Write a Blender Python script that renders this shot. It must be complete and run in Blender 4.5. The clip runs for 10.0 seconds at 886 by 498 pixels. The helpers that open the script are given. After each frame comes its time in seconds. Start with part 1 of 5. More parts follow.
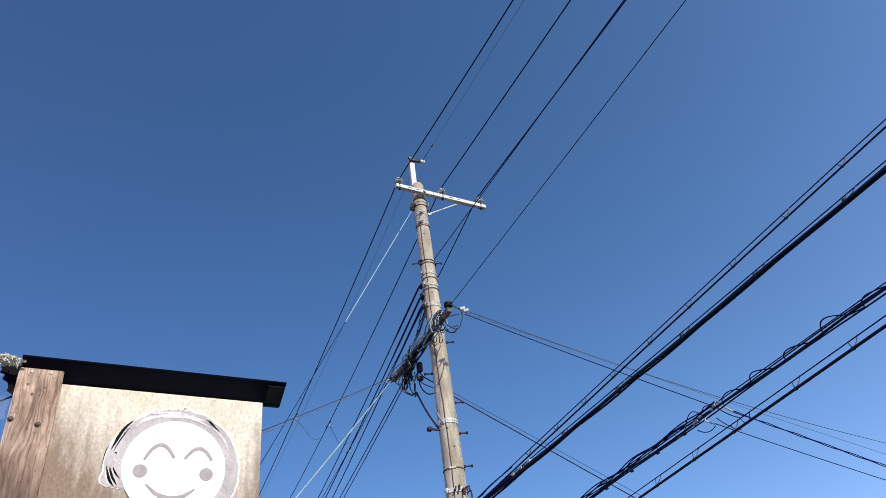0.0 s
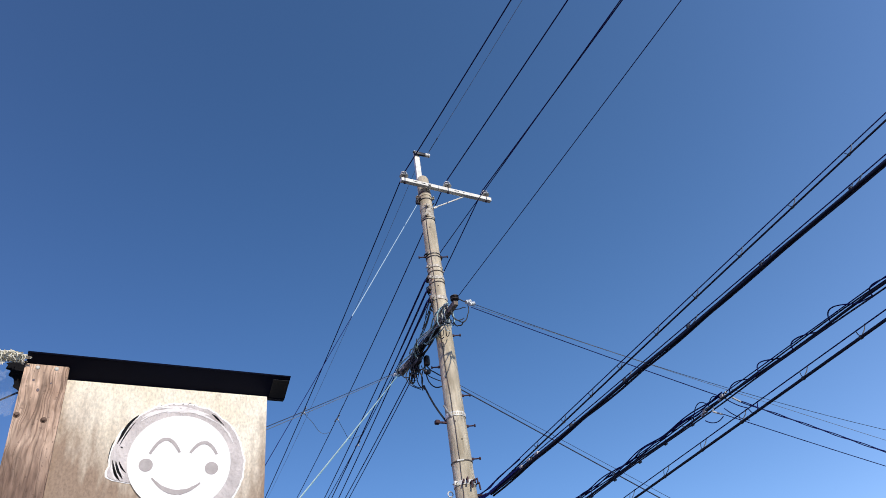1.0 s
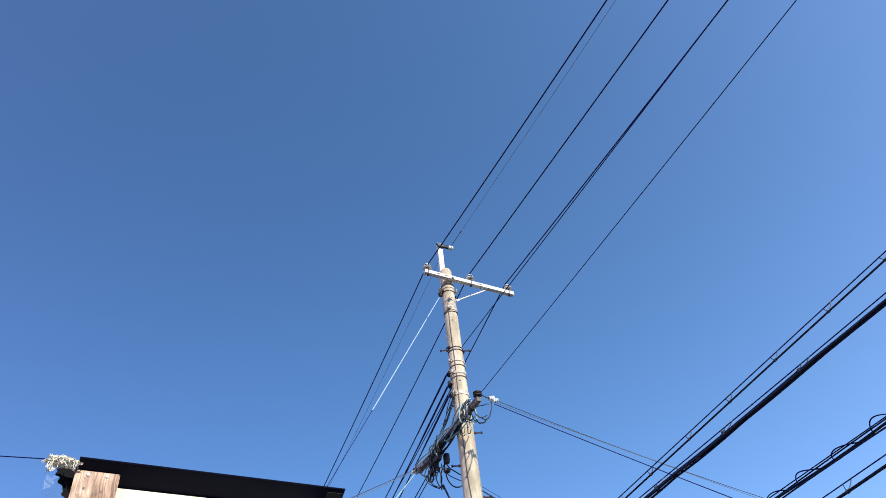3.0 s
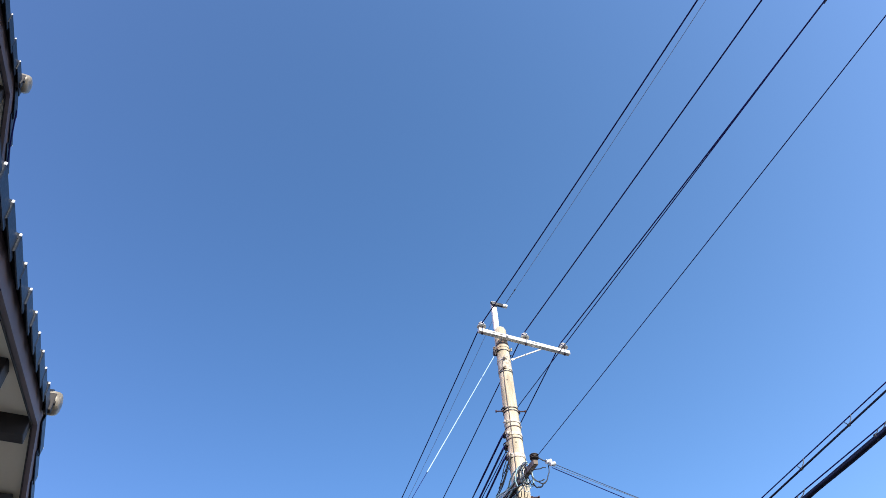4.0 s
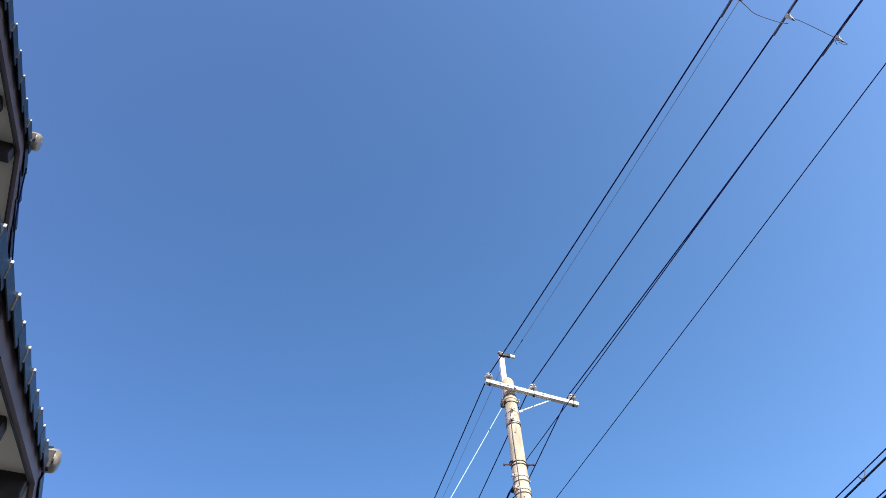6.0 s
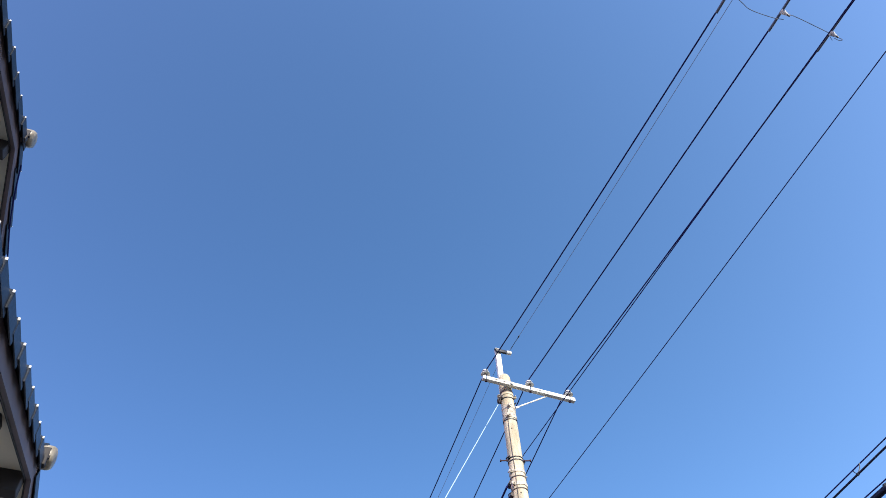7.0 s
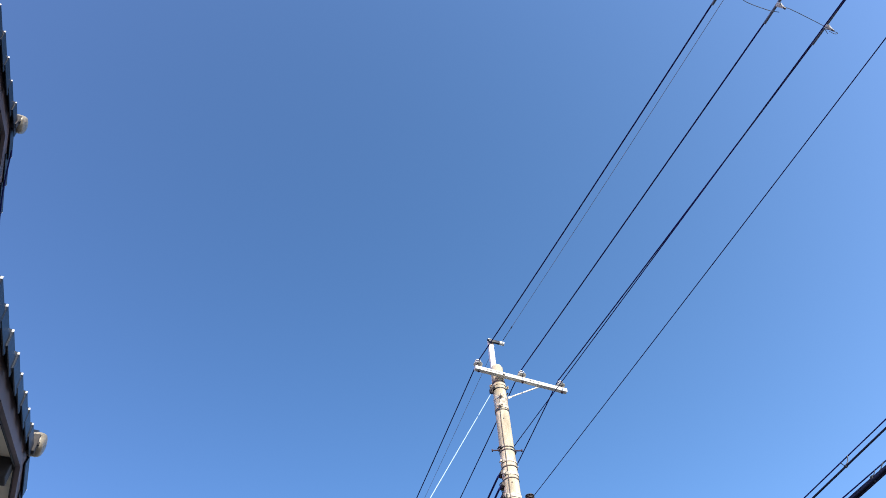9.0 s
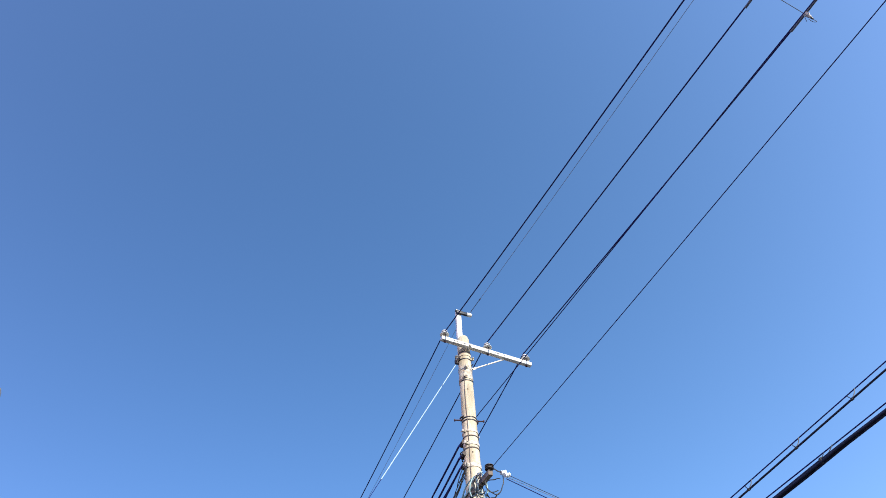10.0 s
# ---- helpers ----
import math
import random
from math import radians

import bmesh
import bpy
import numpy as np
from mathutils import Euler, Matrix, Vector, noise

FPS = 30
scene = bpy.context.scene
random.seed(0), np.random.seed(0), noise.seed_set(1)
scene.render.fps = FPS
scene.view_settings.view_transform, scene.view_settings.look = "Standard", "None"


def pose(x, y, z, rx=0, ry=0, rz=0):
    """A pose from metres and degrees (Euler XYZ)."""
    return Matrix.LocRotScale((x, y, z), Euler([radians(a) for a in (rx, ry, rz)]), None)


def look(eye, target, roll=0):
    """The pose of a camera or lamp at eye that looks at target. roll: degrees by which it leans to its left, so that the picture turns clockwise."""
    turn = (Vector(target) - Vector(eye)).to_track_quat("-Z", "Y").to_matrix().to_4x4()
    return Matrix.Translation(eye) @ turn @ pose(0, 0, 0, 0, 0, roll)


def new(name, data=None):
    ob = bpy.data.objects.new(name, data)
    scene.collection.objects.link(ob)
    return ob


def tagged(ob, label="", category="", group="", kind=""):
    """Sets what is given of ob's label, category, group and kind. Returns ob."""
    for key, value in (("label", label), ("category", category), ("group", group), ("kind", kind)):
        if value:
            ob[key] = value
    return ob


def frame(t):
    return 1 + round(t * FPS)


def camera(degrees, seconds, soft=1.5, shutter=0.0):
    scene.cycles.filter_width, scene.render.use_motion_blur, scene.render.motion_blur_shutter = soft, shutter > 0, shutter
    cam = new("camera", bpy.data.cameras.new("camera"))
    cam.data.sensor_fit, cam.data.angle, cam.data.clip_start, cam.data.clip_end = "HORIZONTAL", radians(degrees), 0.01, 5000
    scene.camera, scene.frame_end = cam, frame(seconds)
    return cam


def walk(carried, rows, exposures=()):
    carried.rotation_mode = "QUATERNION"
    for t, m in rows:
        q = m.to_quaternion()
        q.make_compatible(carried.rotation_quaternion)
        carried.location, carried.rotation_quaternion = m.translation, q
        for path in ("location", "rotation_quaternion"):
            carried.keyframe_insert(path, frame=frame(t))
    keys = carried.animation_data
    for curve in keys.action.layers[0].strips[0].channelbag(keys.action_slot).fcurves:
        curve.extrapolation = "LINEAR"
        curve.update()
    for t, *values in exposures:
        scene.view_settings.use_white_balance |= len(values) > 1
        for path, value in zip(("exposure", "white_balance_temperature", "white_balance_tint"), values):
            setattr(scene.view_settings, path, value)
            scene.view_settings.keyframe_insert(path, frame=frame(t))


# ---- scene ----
cam = camera(61.62, 10.0, soft=0.8)
PATH = [
    (0, (0.061, -0.207, 1.549), (0.8447, 1.1786, 2.7605), -7.98),
    (0.5, (0.068, -0.202, 1.549), (0.8460, 1.1922, 2.7528), -8.18),
    (1, (0.075, -0.211, 1.544), (0.8449, 1.1920, 2.7440), -8.18),
    (1.5, (0.088, -0.193, 1.543), (0.8537, 1.2122, 2.7433), -8.28),
    (2, (0.096, -0.196, 1.561), (0.8617, 1.1702, 2.8049), -8.54),
    (2.5, (0.023, -0.176, 1.599), (0.7717, 1.1202, 2.9248), -7.96),
    (2.7, (-0.033, -0.139, 1.621), (0.7012, 1.1421, 2.9706), -7.57),
    (3.8, (-0.081, -0.157, 1.648), (0.4657, 1.0734, 3.1265), -3.54),
    (4, (-0.080, -0.156, 1.658), (0.4442, 1.0609, 3.1565), -3.18),
    (4.5, (-0.065, -0.193, 1.666), (0.4263, 0.9839, 3.2068), -2.64),
    (5, (-0.048, -0.210, 1.670), (0.4267, 0.9350, 3.2393), -2.58),
    (5.5, (-0.041, -0.210, 1.673), (0.4237, 0.9203, 3.2561), -2.59),
    (7, (-0.025, -0.214, 1.663), (0.4506, 0.9216, 3.2393), -3.16),
    (7.5, (-0.031, -0.225, 1.668), (0.4490, 0.9113, 3.2426), -3.25),
    (8, (-0.039, -0.221, 1.670), (0.4472, 0.9161, 3.2415), -3.30),
    (8.5, (-0.023, -0.220, 1.662), (0.4676, 0.9271, 3.2253), -3.21),
    (9, (-0.007, -0.217, 1.666), (0.4884, 0.9332, 3.2251), -3.11),
    (9.5, (0.019, -0.228, 1.663), (0.5235, 0.9224, 3.2186), -3.09),
    (9.8, (0.020, -0.209, 1.680), (0.5499, 0.9524, 3.2200), -3.02),
    (10, (0.029, -0.209, 1.677), (0.6131, 0.9705, 3.1835), -2.84),
]
EXPOSURES = [(0, 0.0, 6380, 13), (1.9, 0.03, 6380, 13), (2.7, 0.38, 6480, 12), (4.0, 0.94, 6760, 11), (6.0, 0.96, 6760, 11), (8.0, 0.93, 6760, 11), (9.5, 0.94, 6760, 11), (10, 0.9, 6760, 11)]
walk(cam, [(t, look(e, g, r)) for t, e, g, r in PATH], EXPOSURES)

# ---- sky and sun: the street runs along +y, the sun stands low behind the camera ----
SUN_AZ, SUN_EL = 179.0, 30.0      # degrees clockwise from +y, and above the horizon
world = bpy.data.worlds.new("sky")
scene.world = world
world.use_nodes = True
wn, wl = world.node_tree.nodes, world.node_tree.links
wn.clear()
sky = wn.new("ShaderNodeTexSky")
sky.sky_type, sky.sun_disc = "NISHITA", False
sky.sun_elevation, sky.sun_rotation = radians(SUN_EL), radians(SUN_AZ)
sky.air_density, sky.dust_density, sky.ozone_density = 1.0, 0.0, 4.0
bg = wn.new("ShaderNodeBackground")
bg.inputs["Strength"].default_value = 0.0795
wout = wn.new("ShaderNodeOutputWorld")
tone = wn.new("ShaderNodeHueSaturation")
tone.inputs["Saturation"].default_value = 1.12
wl.new(sky.outputs[0], tone.inputs["Color"])
# gain fitted to the camera's view: brighter and whiter overhead and to the east than low over the street
where = wn.new("ShaderNodeTexCoord")
sides = wn.new("ShaderNodeSeparateXYZ")
wl.new(where.outputs["Generated"], sides.inputs[0])
SKY_GAIN = ((2.89, -0.074, -2.297, -1.015), (1.91, 0.219, -1.392, -0.454), (1.94, 0.093, -1.239, -0.608))     # stops, and stops along x, the street and z


def sky_maths(op, x, y):
    q = wn.new("ShaderNodeMath")
    q.operation = op
    for k, v in ((0, x), (1, y)):
        if isinstance(v, (int, float)):
            q.inputs[k].default_value = v
        else:
            wl.new(v, q.inputs[k])
    return q.outputs[0]


along = sky_maths("ABSOLUTE", sides.outputs["Y"], 0.0)
stops = wn.new("ShaderNodeCombineXYZ")
for k, (c0, cx, cy, cz) in enumerate(SKY_GAIN):
    v = sky_maths("ADD", sky_maths("ADD", sky_maths("MULTIPLY", sides.outputs["X"], cx), sky_maths("MULTIPLY", along, cy)), sky_maths("MULTIPLY", sides.outputs["Z"], cz))
    wl.new(sky_maths("POWER", 2.0, sky_maths("ADD", v, c0)), stops.inputs[k])
gain = wn.new("ShaderNodeVectorMath")
gain.operation = "MULTIPLY"
wl.new(tone.outputs[0], gain.inputs[0])
wl.new(stops.outputs[0], gain.inputs[1])
tint = wn.new("ShaderNodeVectorMath")
tint.operation = "MULTIPLY"
tint.inputs[1].default_value = (1.065, 1.0, 1.035)
wl.new(gain.outputs[0], tint.inputs[0])
wl.new(tint.outputs[0], bg.inputs[0])
wl.new(bg.outputs[0], wout.inputs[0])

sun_data = bpy.data.lights.new("sun", "SUN")
sun_data.energy, sun_data.angle, sun_data.color = 3.8, radians(0.5), (1.0, 0.93, 0.82)
sun = new("sun", sun_data)
sa, se = radians(SUN_AZ), radians(SUN_EL)
to_sun = Vector((math.sin(sa) * math.cos(se), math.cos(sa) * math.cos(se), math.sin(se)))
sun.matrix_world = look(to_sun * 30, (0, 0, 0))


# ---- materials ----
def material(name, base, rough=0.7, metal=0.0, vary=0.25, scale=6.0, fine=60.0, bump=0.15, stretch=(1, 1, 1),
             second=None, spec=0.5, per_object=0.0):
    """A surface with two scales of variation in colour and a fine relief; second: the colour of its stains."""
    m = bpy.data.materials.new(name)
    m.use_nodes = True
    n, l = m.node_tree.nodes, m.node_tree.links
    b = n["Principled BSDF"]
    co = n.new("ShaderNodeTexCoord")
    mp = n.new("ShaderNodeMapping")
    mp.inputs["Scale"].default_value = stretch
    l.new(co.outputs["Object"], mp.inputs[0])
    big, small = n.new("ShaderNodeTexNoise"), n.new("ShaderNodeTexNoise")
    for tex, s, d in ((big, scale, 4.0), (small, fine, 6.0)):
        tex.inputs["Scale"].default_value, tex.inputs["Detail"].default_value = s, d
        l.new(mp.outputs[0], tex.inputs[0])
    mix = n.new("ShaderNodeMix")
    mix.data_type = "RGBA"
    dark = second or tuple(c * (1 - vary) for c in base)
    mix.inputs[6].default_value, mix.inputs[7].default_value = (*dark, 1), (*base, 1)
    ramp = n.new("ShaderNodeValToRGB")
    ramp.color_ramp.elements[0].position, ramp.color_ramp.elements[1].position = 0.33, 0.66
    l.new(big.outputs[0], ramp.inputs[0])
    l.new(ramp.outputs[0], mix.inputs[0])
    hsv = n.new("ShaderNodeHueSaturation")
    val = n.new("ShaderNodeMapRange")
    val.inputs[3].default_value, val.inputs[4].default_value = 1 - vary * 0.6, 1 + vary * 0.6
    l.new(small.outputs[0], val.inputs[0])
    value = val.outputs[0]
    if per_object:
        info, pr, mul = n.new("ShaderNodeObjectInfo"), n.new("ShaderNodeMapRange"), n.new("ShaderNodeMath")
        pr.inputs[3].default_value, pr.inputs[4].default_value = 1 - per_object, 1 + per_object
        mul.operation = "MULTIPLY"
        l.new(info.outputs["Random"], pr.inputs[0])
        l.new(value, mul.inputs[0])
        l.new(pr.outputs[0], mul.inputs[1])
        value = mul.outputs[0]
    l.new(value, hsv.inputs["Value"])
    l.new(mix.outputs[2], hsv.inputs["Color"])
    l.new(hsv.outputs[0], b.inputs["Base Color"])
    rr = n.new("ShaderNodeMapRange")
    rr.inputs[3].default_value, rr.inputs[4].default_value = max(rough - 0.1, 0.02), min(rough + 0.12, 1)
    l.new(small.outputs[0], rr.inputs[0])
    l.new(rr.outputs[0], b.inputs["Roughness"])
    b.inputs["Metallic"].default_value, b.inputs["Specular IOR Level"].default_value = metal, spec
    bp = n.new("ShaderNodeBump")
    bp.inputs["Strength"].default_value, bp.inputs["Distance"].default_value = bump, 0.01
    l.new(small.outputs[0], bp.inputs["Height"])
    l.new(bp.outputs[0], b.inputs["Normal"])
    return m


CONCRETE = material("pole_concrete", (0.62, 0.545, 0.40), 0.88, vary=0.42, scale=8, fine=34, stretch=(1.6, 1.6, 0.30), second=(0.37, 0.315, 0.215), bump=0.4)
GALV = material("galvanised_steel", (0.79, 0.775, 0.69), 0.5, 0.05, 0.2, 10, 60, 0.08)
GALV_DULL = material("dull_galvanised_steel", (0.42, 0.41, 0.39), 0.55, 0.4, 0.25, 14, 90, 0.08)
BAND_STEEL = material("stained_zinc_band", (0.53, 0.50, 0.41), 0.65, 0.1, 0.3, 22, 90, 0.12, second=(0.32, 0.265, 0.20))
PALE_BAND = material("weathered_zinc_band", (0.68, 0.65, 0.55), 0.6, 0.05, 0.35, 26, 90, 0.15, second=(0.34, 0.28, 0.21))
RACK_STEEL = material("dark_brown_steel", (0.06, 0.047, 0.042), 0.6, 0.2, 0.35, 20, 90, 0.1)
RACK_BAR = material("grey_brown_weathered_bar", (0.30, 0.25, 0.195), 0.7, 0.1, 0.4, 14, 80, 0.15, second=(0.10, 0.08, 0.062))
LOOP_BLACK = material("faded_black_loop_sheath", (0.022, 0.024, 0.027), 0.55, 0, 0.3, 8, 80, 0.05, spec=0.3)
WHITE_CERAMIC = material("white_glazed_ceramic", (0.74, 0.78, 0.77), 0.25, 0, 0.08, 20, 90, 0.02)
CLAMP_SLEEVE = material("grey_sleeve_plastic", (0.085, 0.115, 0.165), 0.35, 0, 0.2, 12, 80, 0.05)
LEAD = material("dusty_brown_lead_and_shade", (0.12, 0.10, 0.085), 0.8, 0, 0.3, 20, 90, 0.1)
HOLE = material("dark_hole", (0.10, 0.085, 0.065), 0.9, 0, 0.3, 30, 90, 0.1)
RUSTY = material("red_brown_rusty_bolt", (0.07, 0.029, 0.034), 0.7, 0.2, 0.35, 20, 120, 0.2)
CERAMIC = material("insulator_ceramic", (0.64, 0.64, 0.585), 0.25, 0, 0.15, 20, 90, 0.03)
BLACK_WIRE = material("black_wire_sheath", (0.006, 0.008, 0.092), 0.65, 0, 0.3, 5, 80, 0.05, spec=0.15)
GREY_WIRE = material("grey_wire_sheath", (0.16, 0.18, 0.21), 0.5, 0, 0.2, 5, 80, 0.05)
SLATE_WIRE = material("slate_grey_wire_sheath", (0.045, 0.055, 0.085), 0.5, 0, 0.25, 5, 80, 0.05, spec=0.3)
WHITE_WIRE = material("white_wire_sleeve", (0.36, 0.50, 0.60), 0.4, 0, 0.12, 5, 60, 0.05)
PALE_WIRE = material("pale_green_white_sheath", (0.56, 0.64, 0.60), 0.45, 0, 0.2, 5, 60, 0.05)
TEAL_WIRE = material("teal_wire_sheath", (0.27, 0.46, 0.47), 0.5, 0, 0.25, 5, 60, 0.05)
JUMPER_WIRE = material("slate_jumper_sheath", (0.10, 0.125, 0.17), 0.4, 0, 0.2, 8, 80, 0.05)
CABLE = material("black_cable_sheath", (0.009, 0.013, 0.036), 0.6, 0, 0.35, 6, 80, 0.05, spec=0.2)
BLACK_PLASTIC = material("black_plastic_closure", (0.02, 0.021, 0.024), 0.45, 0, 0.3, 12, 80, 0.08)
HANGER = material("dark_weathered_hanger", (0.035, 0.038, 0.045), 0.5, 0.3, 0.3, 20, 80, 0.08)
PALE_PLASTIC = material("pale_plastic_clamp", (0.55, 0.55, 0.52), 0.45, 0, 0.15, 20, 80, 0.05)
TILE = material("blue_grey_glazed_roof_tile", (0.03, 0.037, 0.05), 0.32, 0.0, 0.4, 9, 60, 0.15, per_object=0.3, spec=0.22)
TILE_GLINT = material("pale_tile_end_glint", (0.72, 0.72, 0.70), 0.4, 0, 0.2, 30, 90, 0.1)
TILE_END = material("silver_grey_ridge_tile", (0.34, 0.30, 0.225), 0.36, 0.0, 0.35, 14, 70, 0.15, second=(0.13, 0.11, 0.08))
BOARD = material("dark_brown_stained_board", (0.135, 0.102, 0.110), 0.6, 0, 0.35, 3, 40, 0.15, stretch=(1, 0.3, 1))
BEAM = material("near_black_stained_beam", (0.03, 0.026, 0.026), 0.7, 0, 0.35, 5, 40, 0.15)
SOFFIT = material("cream_soffit_board", (0.62, 0.56, 0.45), 0.8, 0, 0.08, 2, 40, 0.05)
PLASTER = material("cream_wall_plaster", (0.6, 0.55, 0.46), 0.9, 0, 0.1, 1.2, 60, 0.2)
PAVING = material("unseen_grey_ground", (0.11, 0.108, 0.105), 0.9, 0, 0.3, 0.6, 70, 0.4)
ROOF_SHEET = material("black_coated_steel_sheet", (0.004, 0.0055, 0.017), 0.4, 0.0, 0.25, 7, 50, 0.04, spec=0.07)


def wood(name, pale, mid, dark, stretch, scale, rings, ring_weight, speck, speck_weight, bump, fleck, fibre_z, tilt=0.0, low_tone=None, knots=()):
    """Weathered wood: growth rings drawn out along the board, blotches, specks of mould, and a darker tone lower down,
    given by colour, start and way;
    knots: x, z and radius of the places that the grain runs round."""
    m = bpy.data.materials.new(name)
    m.use_nodes = True
    n, l = m.node_tree.nodes, m.node_tree.links
    b = n["Principled BSDF"]
    b.inputs["Roughness"].default_value, b.inputs["Specular IOR Level"].default_value = 0.85, 0.25
    co = n.new("ShaderNodeTexCoord")
    mp = n.new("ShaderNodeMapping")
    mp.inputs["Scale"].default_value, mp.inputs["Rotation"].default_value = stretch, (0, radians(tilt), 0)

    def tex(s, detail, warp, vec):
        t = n.new("ShaderNodeTexNoise")
        t.inputs["Scale"].default_value, t.inputs["Detail"].default_value, t.inputs["Distortion"].default_value = s, detail, warp
        l.new(vec, t.inputs[0])
        return t.outputs[0]

    def ramp(value, lo, hi):
        r = n.new("ShaderNodeMapRange")
        r.inputs[1].default_value, r.inputs[2].default_value = lo, hi
        l.new(value, r.inputs[0])
        return r.outputs[0]

    def maths(op, x, y):
        q = n.new("ShaderNodeMath")
        q.operation = op
        for k, v in ((0, x), (1, y)):
            if isinstance(v, (int, float)):
                q.inputs[k].default_value = v
            else:
                l.new(v, q.inputs[k])
        return q.outputs[0]

    def blend(fac, a, c):
        x = n.new("ShaderNodeMix")
        x.data_type = "RGBA"
        l.new(fac, x.inputs[0])
        for k, v in ((6, a), (7, c)):
            if isinstance(v, tuple):
                x.inputs[k].default_value = (*v, 1)
            else:
                l.new(v, x.inputs[k])
        return x.outputs[2]

    eye = 0.0
    if knots:
        place, bent = n.new("ShaderNodeSeparateXYZ"), n.new("ShaderNodeCombineXYZ")
        l.new(co.outputs["Object"], place.inputs[0])
        x = maths("ADD", place.outputs[0], maths("MULTIPLY", maths("SUBTRACT", tex(9, 2, 0.0, co.outputs["Object"]), 0.5), 0.035))
        for kx, kz, r in knots:
            dx, dz = maths("SUBTRACT", place.outputs[0], kx), maths("MULTIPLY", maths("SUBTRACT", place.outputs[2], kz), 0.5)
            far = maths("DIVIDE", maths("ADD", maths("MULTIPLY", dx, dx), maths("MULTIPLY", dz, dz)), r * r)
            near = maths("POWER", 2.718, maths("MULTIPLY", far, -1.0))
            x = maths("SUBTRACT", x, maths("MULTIPLY", dx, near))
            eye = maths("ADD", eye, maths("POWER", 2.718, maths("MULTIPLY", far, -14.0)))
        for k, v in enumerate((x, place.outputs[1], place.outputs[2])):
            l.new(v, bent.inputs[k])
        l.new(bent.outputs[0], mp.inputs[0])
    else:
        l.new(co.outputs["Object"], mp.inputs[0])
    grain = tex(scale * 3, 6, 0.6, mp.outputs[0])
    ring_field = tex(scale * 0.45, 2, 1.3, mp.outputs[0])
    lines = maths("SINE", maths("MULTIPLY", ring_field, rings), 0.0)
    crack = maths("POWER", ramp(lines, -1.0, 1.0), 6.0)
    blotch = tex(8, 6, 0.6, co.outputs["Object"])
    mould = tex(speck, 3, 0.2, co.outputs["Object"])
    colour = blend(ramp(blotch, 0.34, 0.66), mid, pale)
    colour = blend(maths("MULTIPLY", ramp(grain, 0.42, 0.70), 0.55), colour, mid)
    colour = blend(maths("MULTIPLY", maths("MULTIPLY", crack, ramp(blotch, 0.85, 0.40)), ring_weight), colour, dark)
    if knots:
        colour = blend(maths("MULTIPLY", eye, 0.7), colour, dark)
    if low_tone:
        tone, at_x, at_z, spread = low_tone
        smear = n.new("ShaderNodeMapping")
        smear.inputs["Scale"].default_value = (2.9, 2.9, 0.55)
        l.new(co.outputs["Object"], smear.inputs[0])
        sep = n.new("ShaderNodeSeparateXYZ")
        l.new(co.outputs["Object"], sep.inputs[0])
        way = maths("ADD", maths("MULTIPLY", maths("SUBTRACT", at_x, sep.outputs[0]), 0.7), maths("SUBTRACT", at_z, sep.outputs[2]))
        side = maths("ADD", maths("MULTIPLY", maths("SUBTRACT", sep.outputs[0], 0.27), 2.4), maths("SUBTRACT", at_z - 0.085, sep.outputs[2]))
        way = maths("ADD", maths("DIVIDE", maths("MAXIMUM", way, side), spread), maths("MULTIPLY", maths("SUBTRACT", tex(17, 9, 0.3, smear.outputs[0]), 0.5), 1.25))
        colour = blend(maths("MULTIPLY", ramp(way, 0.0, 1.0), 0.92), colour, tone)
    colour = blend(maths("MULTIPLY", ramp(mould, 0.62, 0.72), speck_weight), colour, dark)
    fibre = n.new("ShaderNodeMapping")
    fibre.inputs["Scale"].default_value, fibre.inputs["Rotation"].default_value = (1.0, 1.0, fibre_z), (0, radians(tilt), 0)
    l.new(co.outputs["Object"], fibre.inputs[0])
    flecks = n.new("ShaderNodeHueSaturation")
    shade = n.new("ShaderNodeMapRange")
    shade.inputs[1].default_value, shade.inputs[2].default_value = 0.3, 0.7
    shade.inputs[3].default_value, shade.inputs[4].default_value = 1 - fleck, 1 + fleck * 0.8
    l.new(tex(170, 7, 0.4, fibre.outputs[0]), shade.inputs[0])
    l.new(shade.outputs[0], flecks.inputs["Value"])
    l.new(colour, flecks.inputs["Color"])
    l.new(flecks.outputs[0], b.inputs["Base Color"])
    bp = n.new("ShaderNodeBump")
    bp.inputs["Strength"].default_value, bp.inputs["Distance"].default_value = bump, 0.004
    l.new(maths("SUBTRACT", grain, maths("MULTIPLY", crack, 0.5)), bp.inputs["Height"])
    l.new(bp.outputs[0], b.inputs["Normal"])
    return m


# the post turns darker below about z 2.53, the panel towards its lower edge
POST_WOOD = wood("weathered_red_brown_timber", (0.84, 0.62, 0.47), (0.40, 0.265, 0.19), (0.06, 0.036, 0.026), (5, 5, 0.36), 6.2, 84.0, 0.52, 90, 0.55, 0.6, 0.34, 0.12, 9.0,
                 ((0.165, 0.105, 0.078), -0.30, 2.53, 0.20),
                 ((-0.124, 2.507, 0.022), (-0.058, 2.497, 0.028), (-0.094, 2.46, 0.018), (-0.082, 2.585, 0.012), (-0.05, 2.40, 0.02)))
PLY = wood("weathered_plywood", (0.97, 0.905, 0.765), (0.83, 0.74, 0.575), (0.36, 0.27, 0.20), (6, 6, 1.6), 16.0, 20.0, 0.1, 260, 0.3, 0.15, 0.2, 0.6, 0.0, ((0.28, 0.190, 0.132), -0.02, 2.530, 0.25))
RAG = material("black_torn_sheeting", (0.005, 0.005, 0.007), 0.7, 0, 0.3, 30, 90, 0.3, spec=0.1)
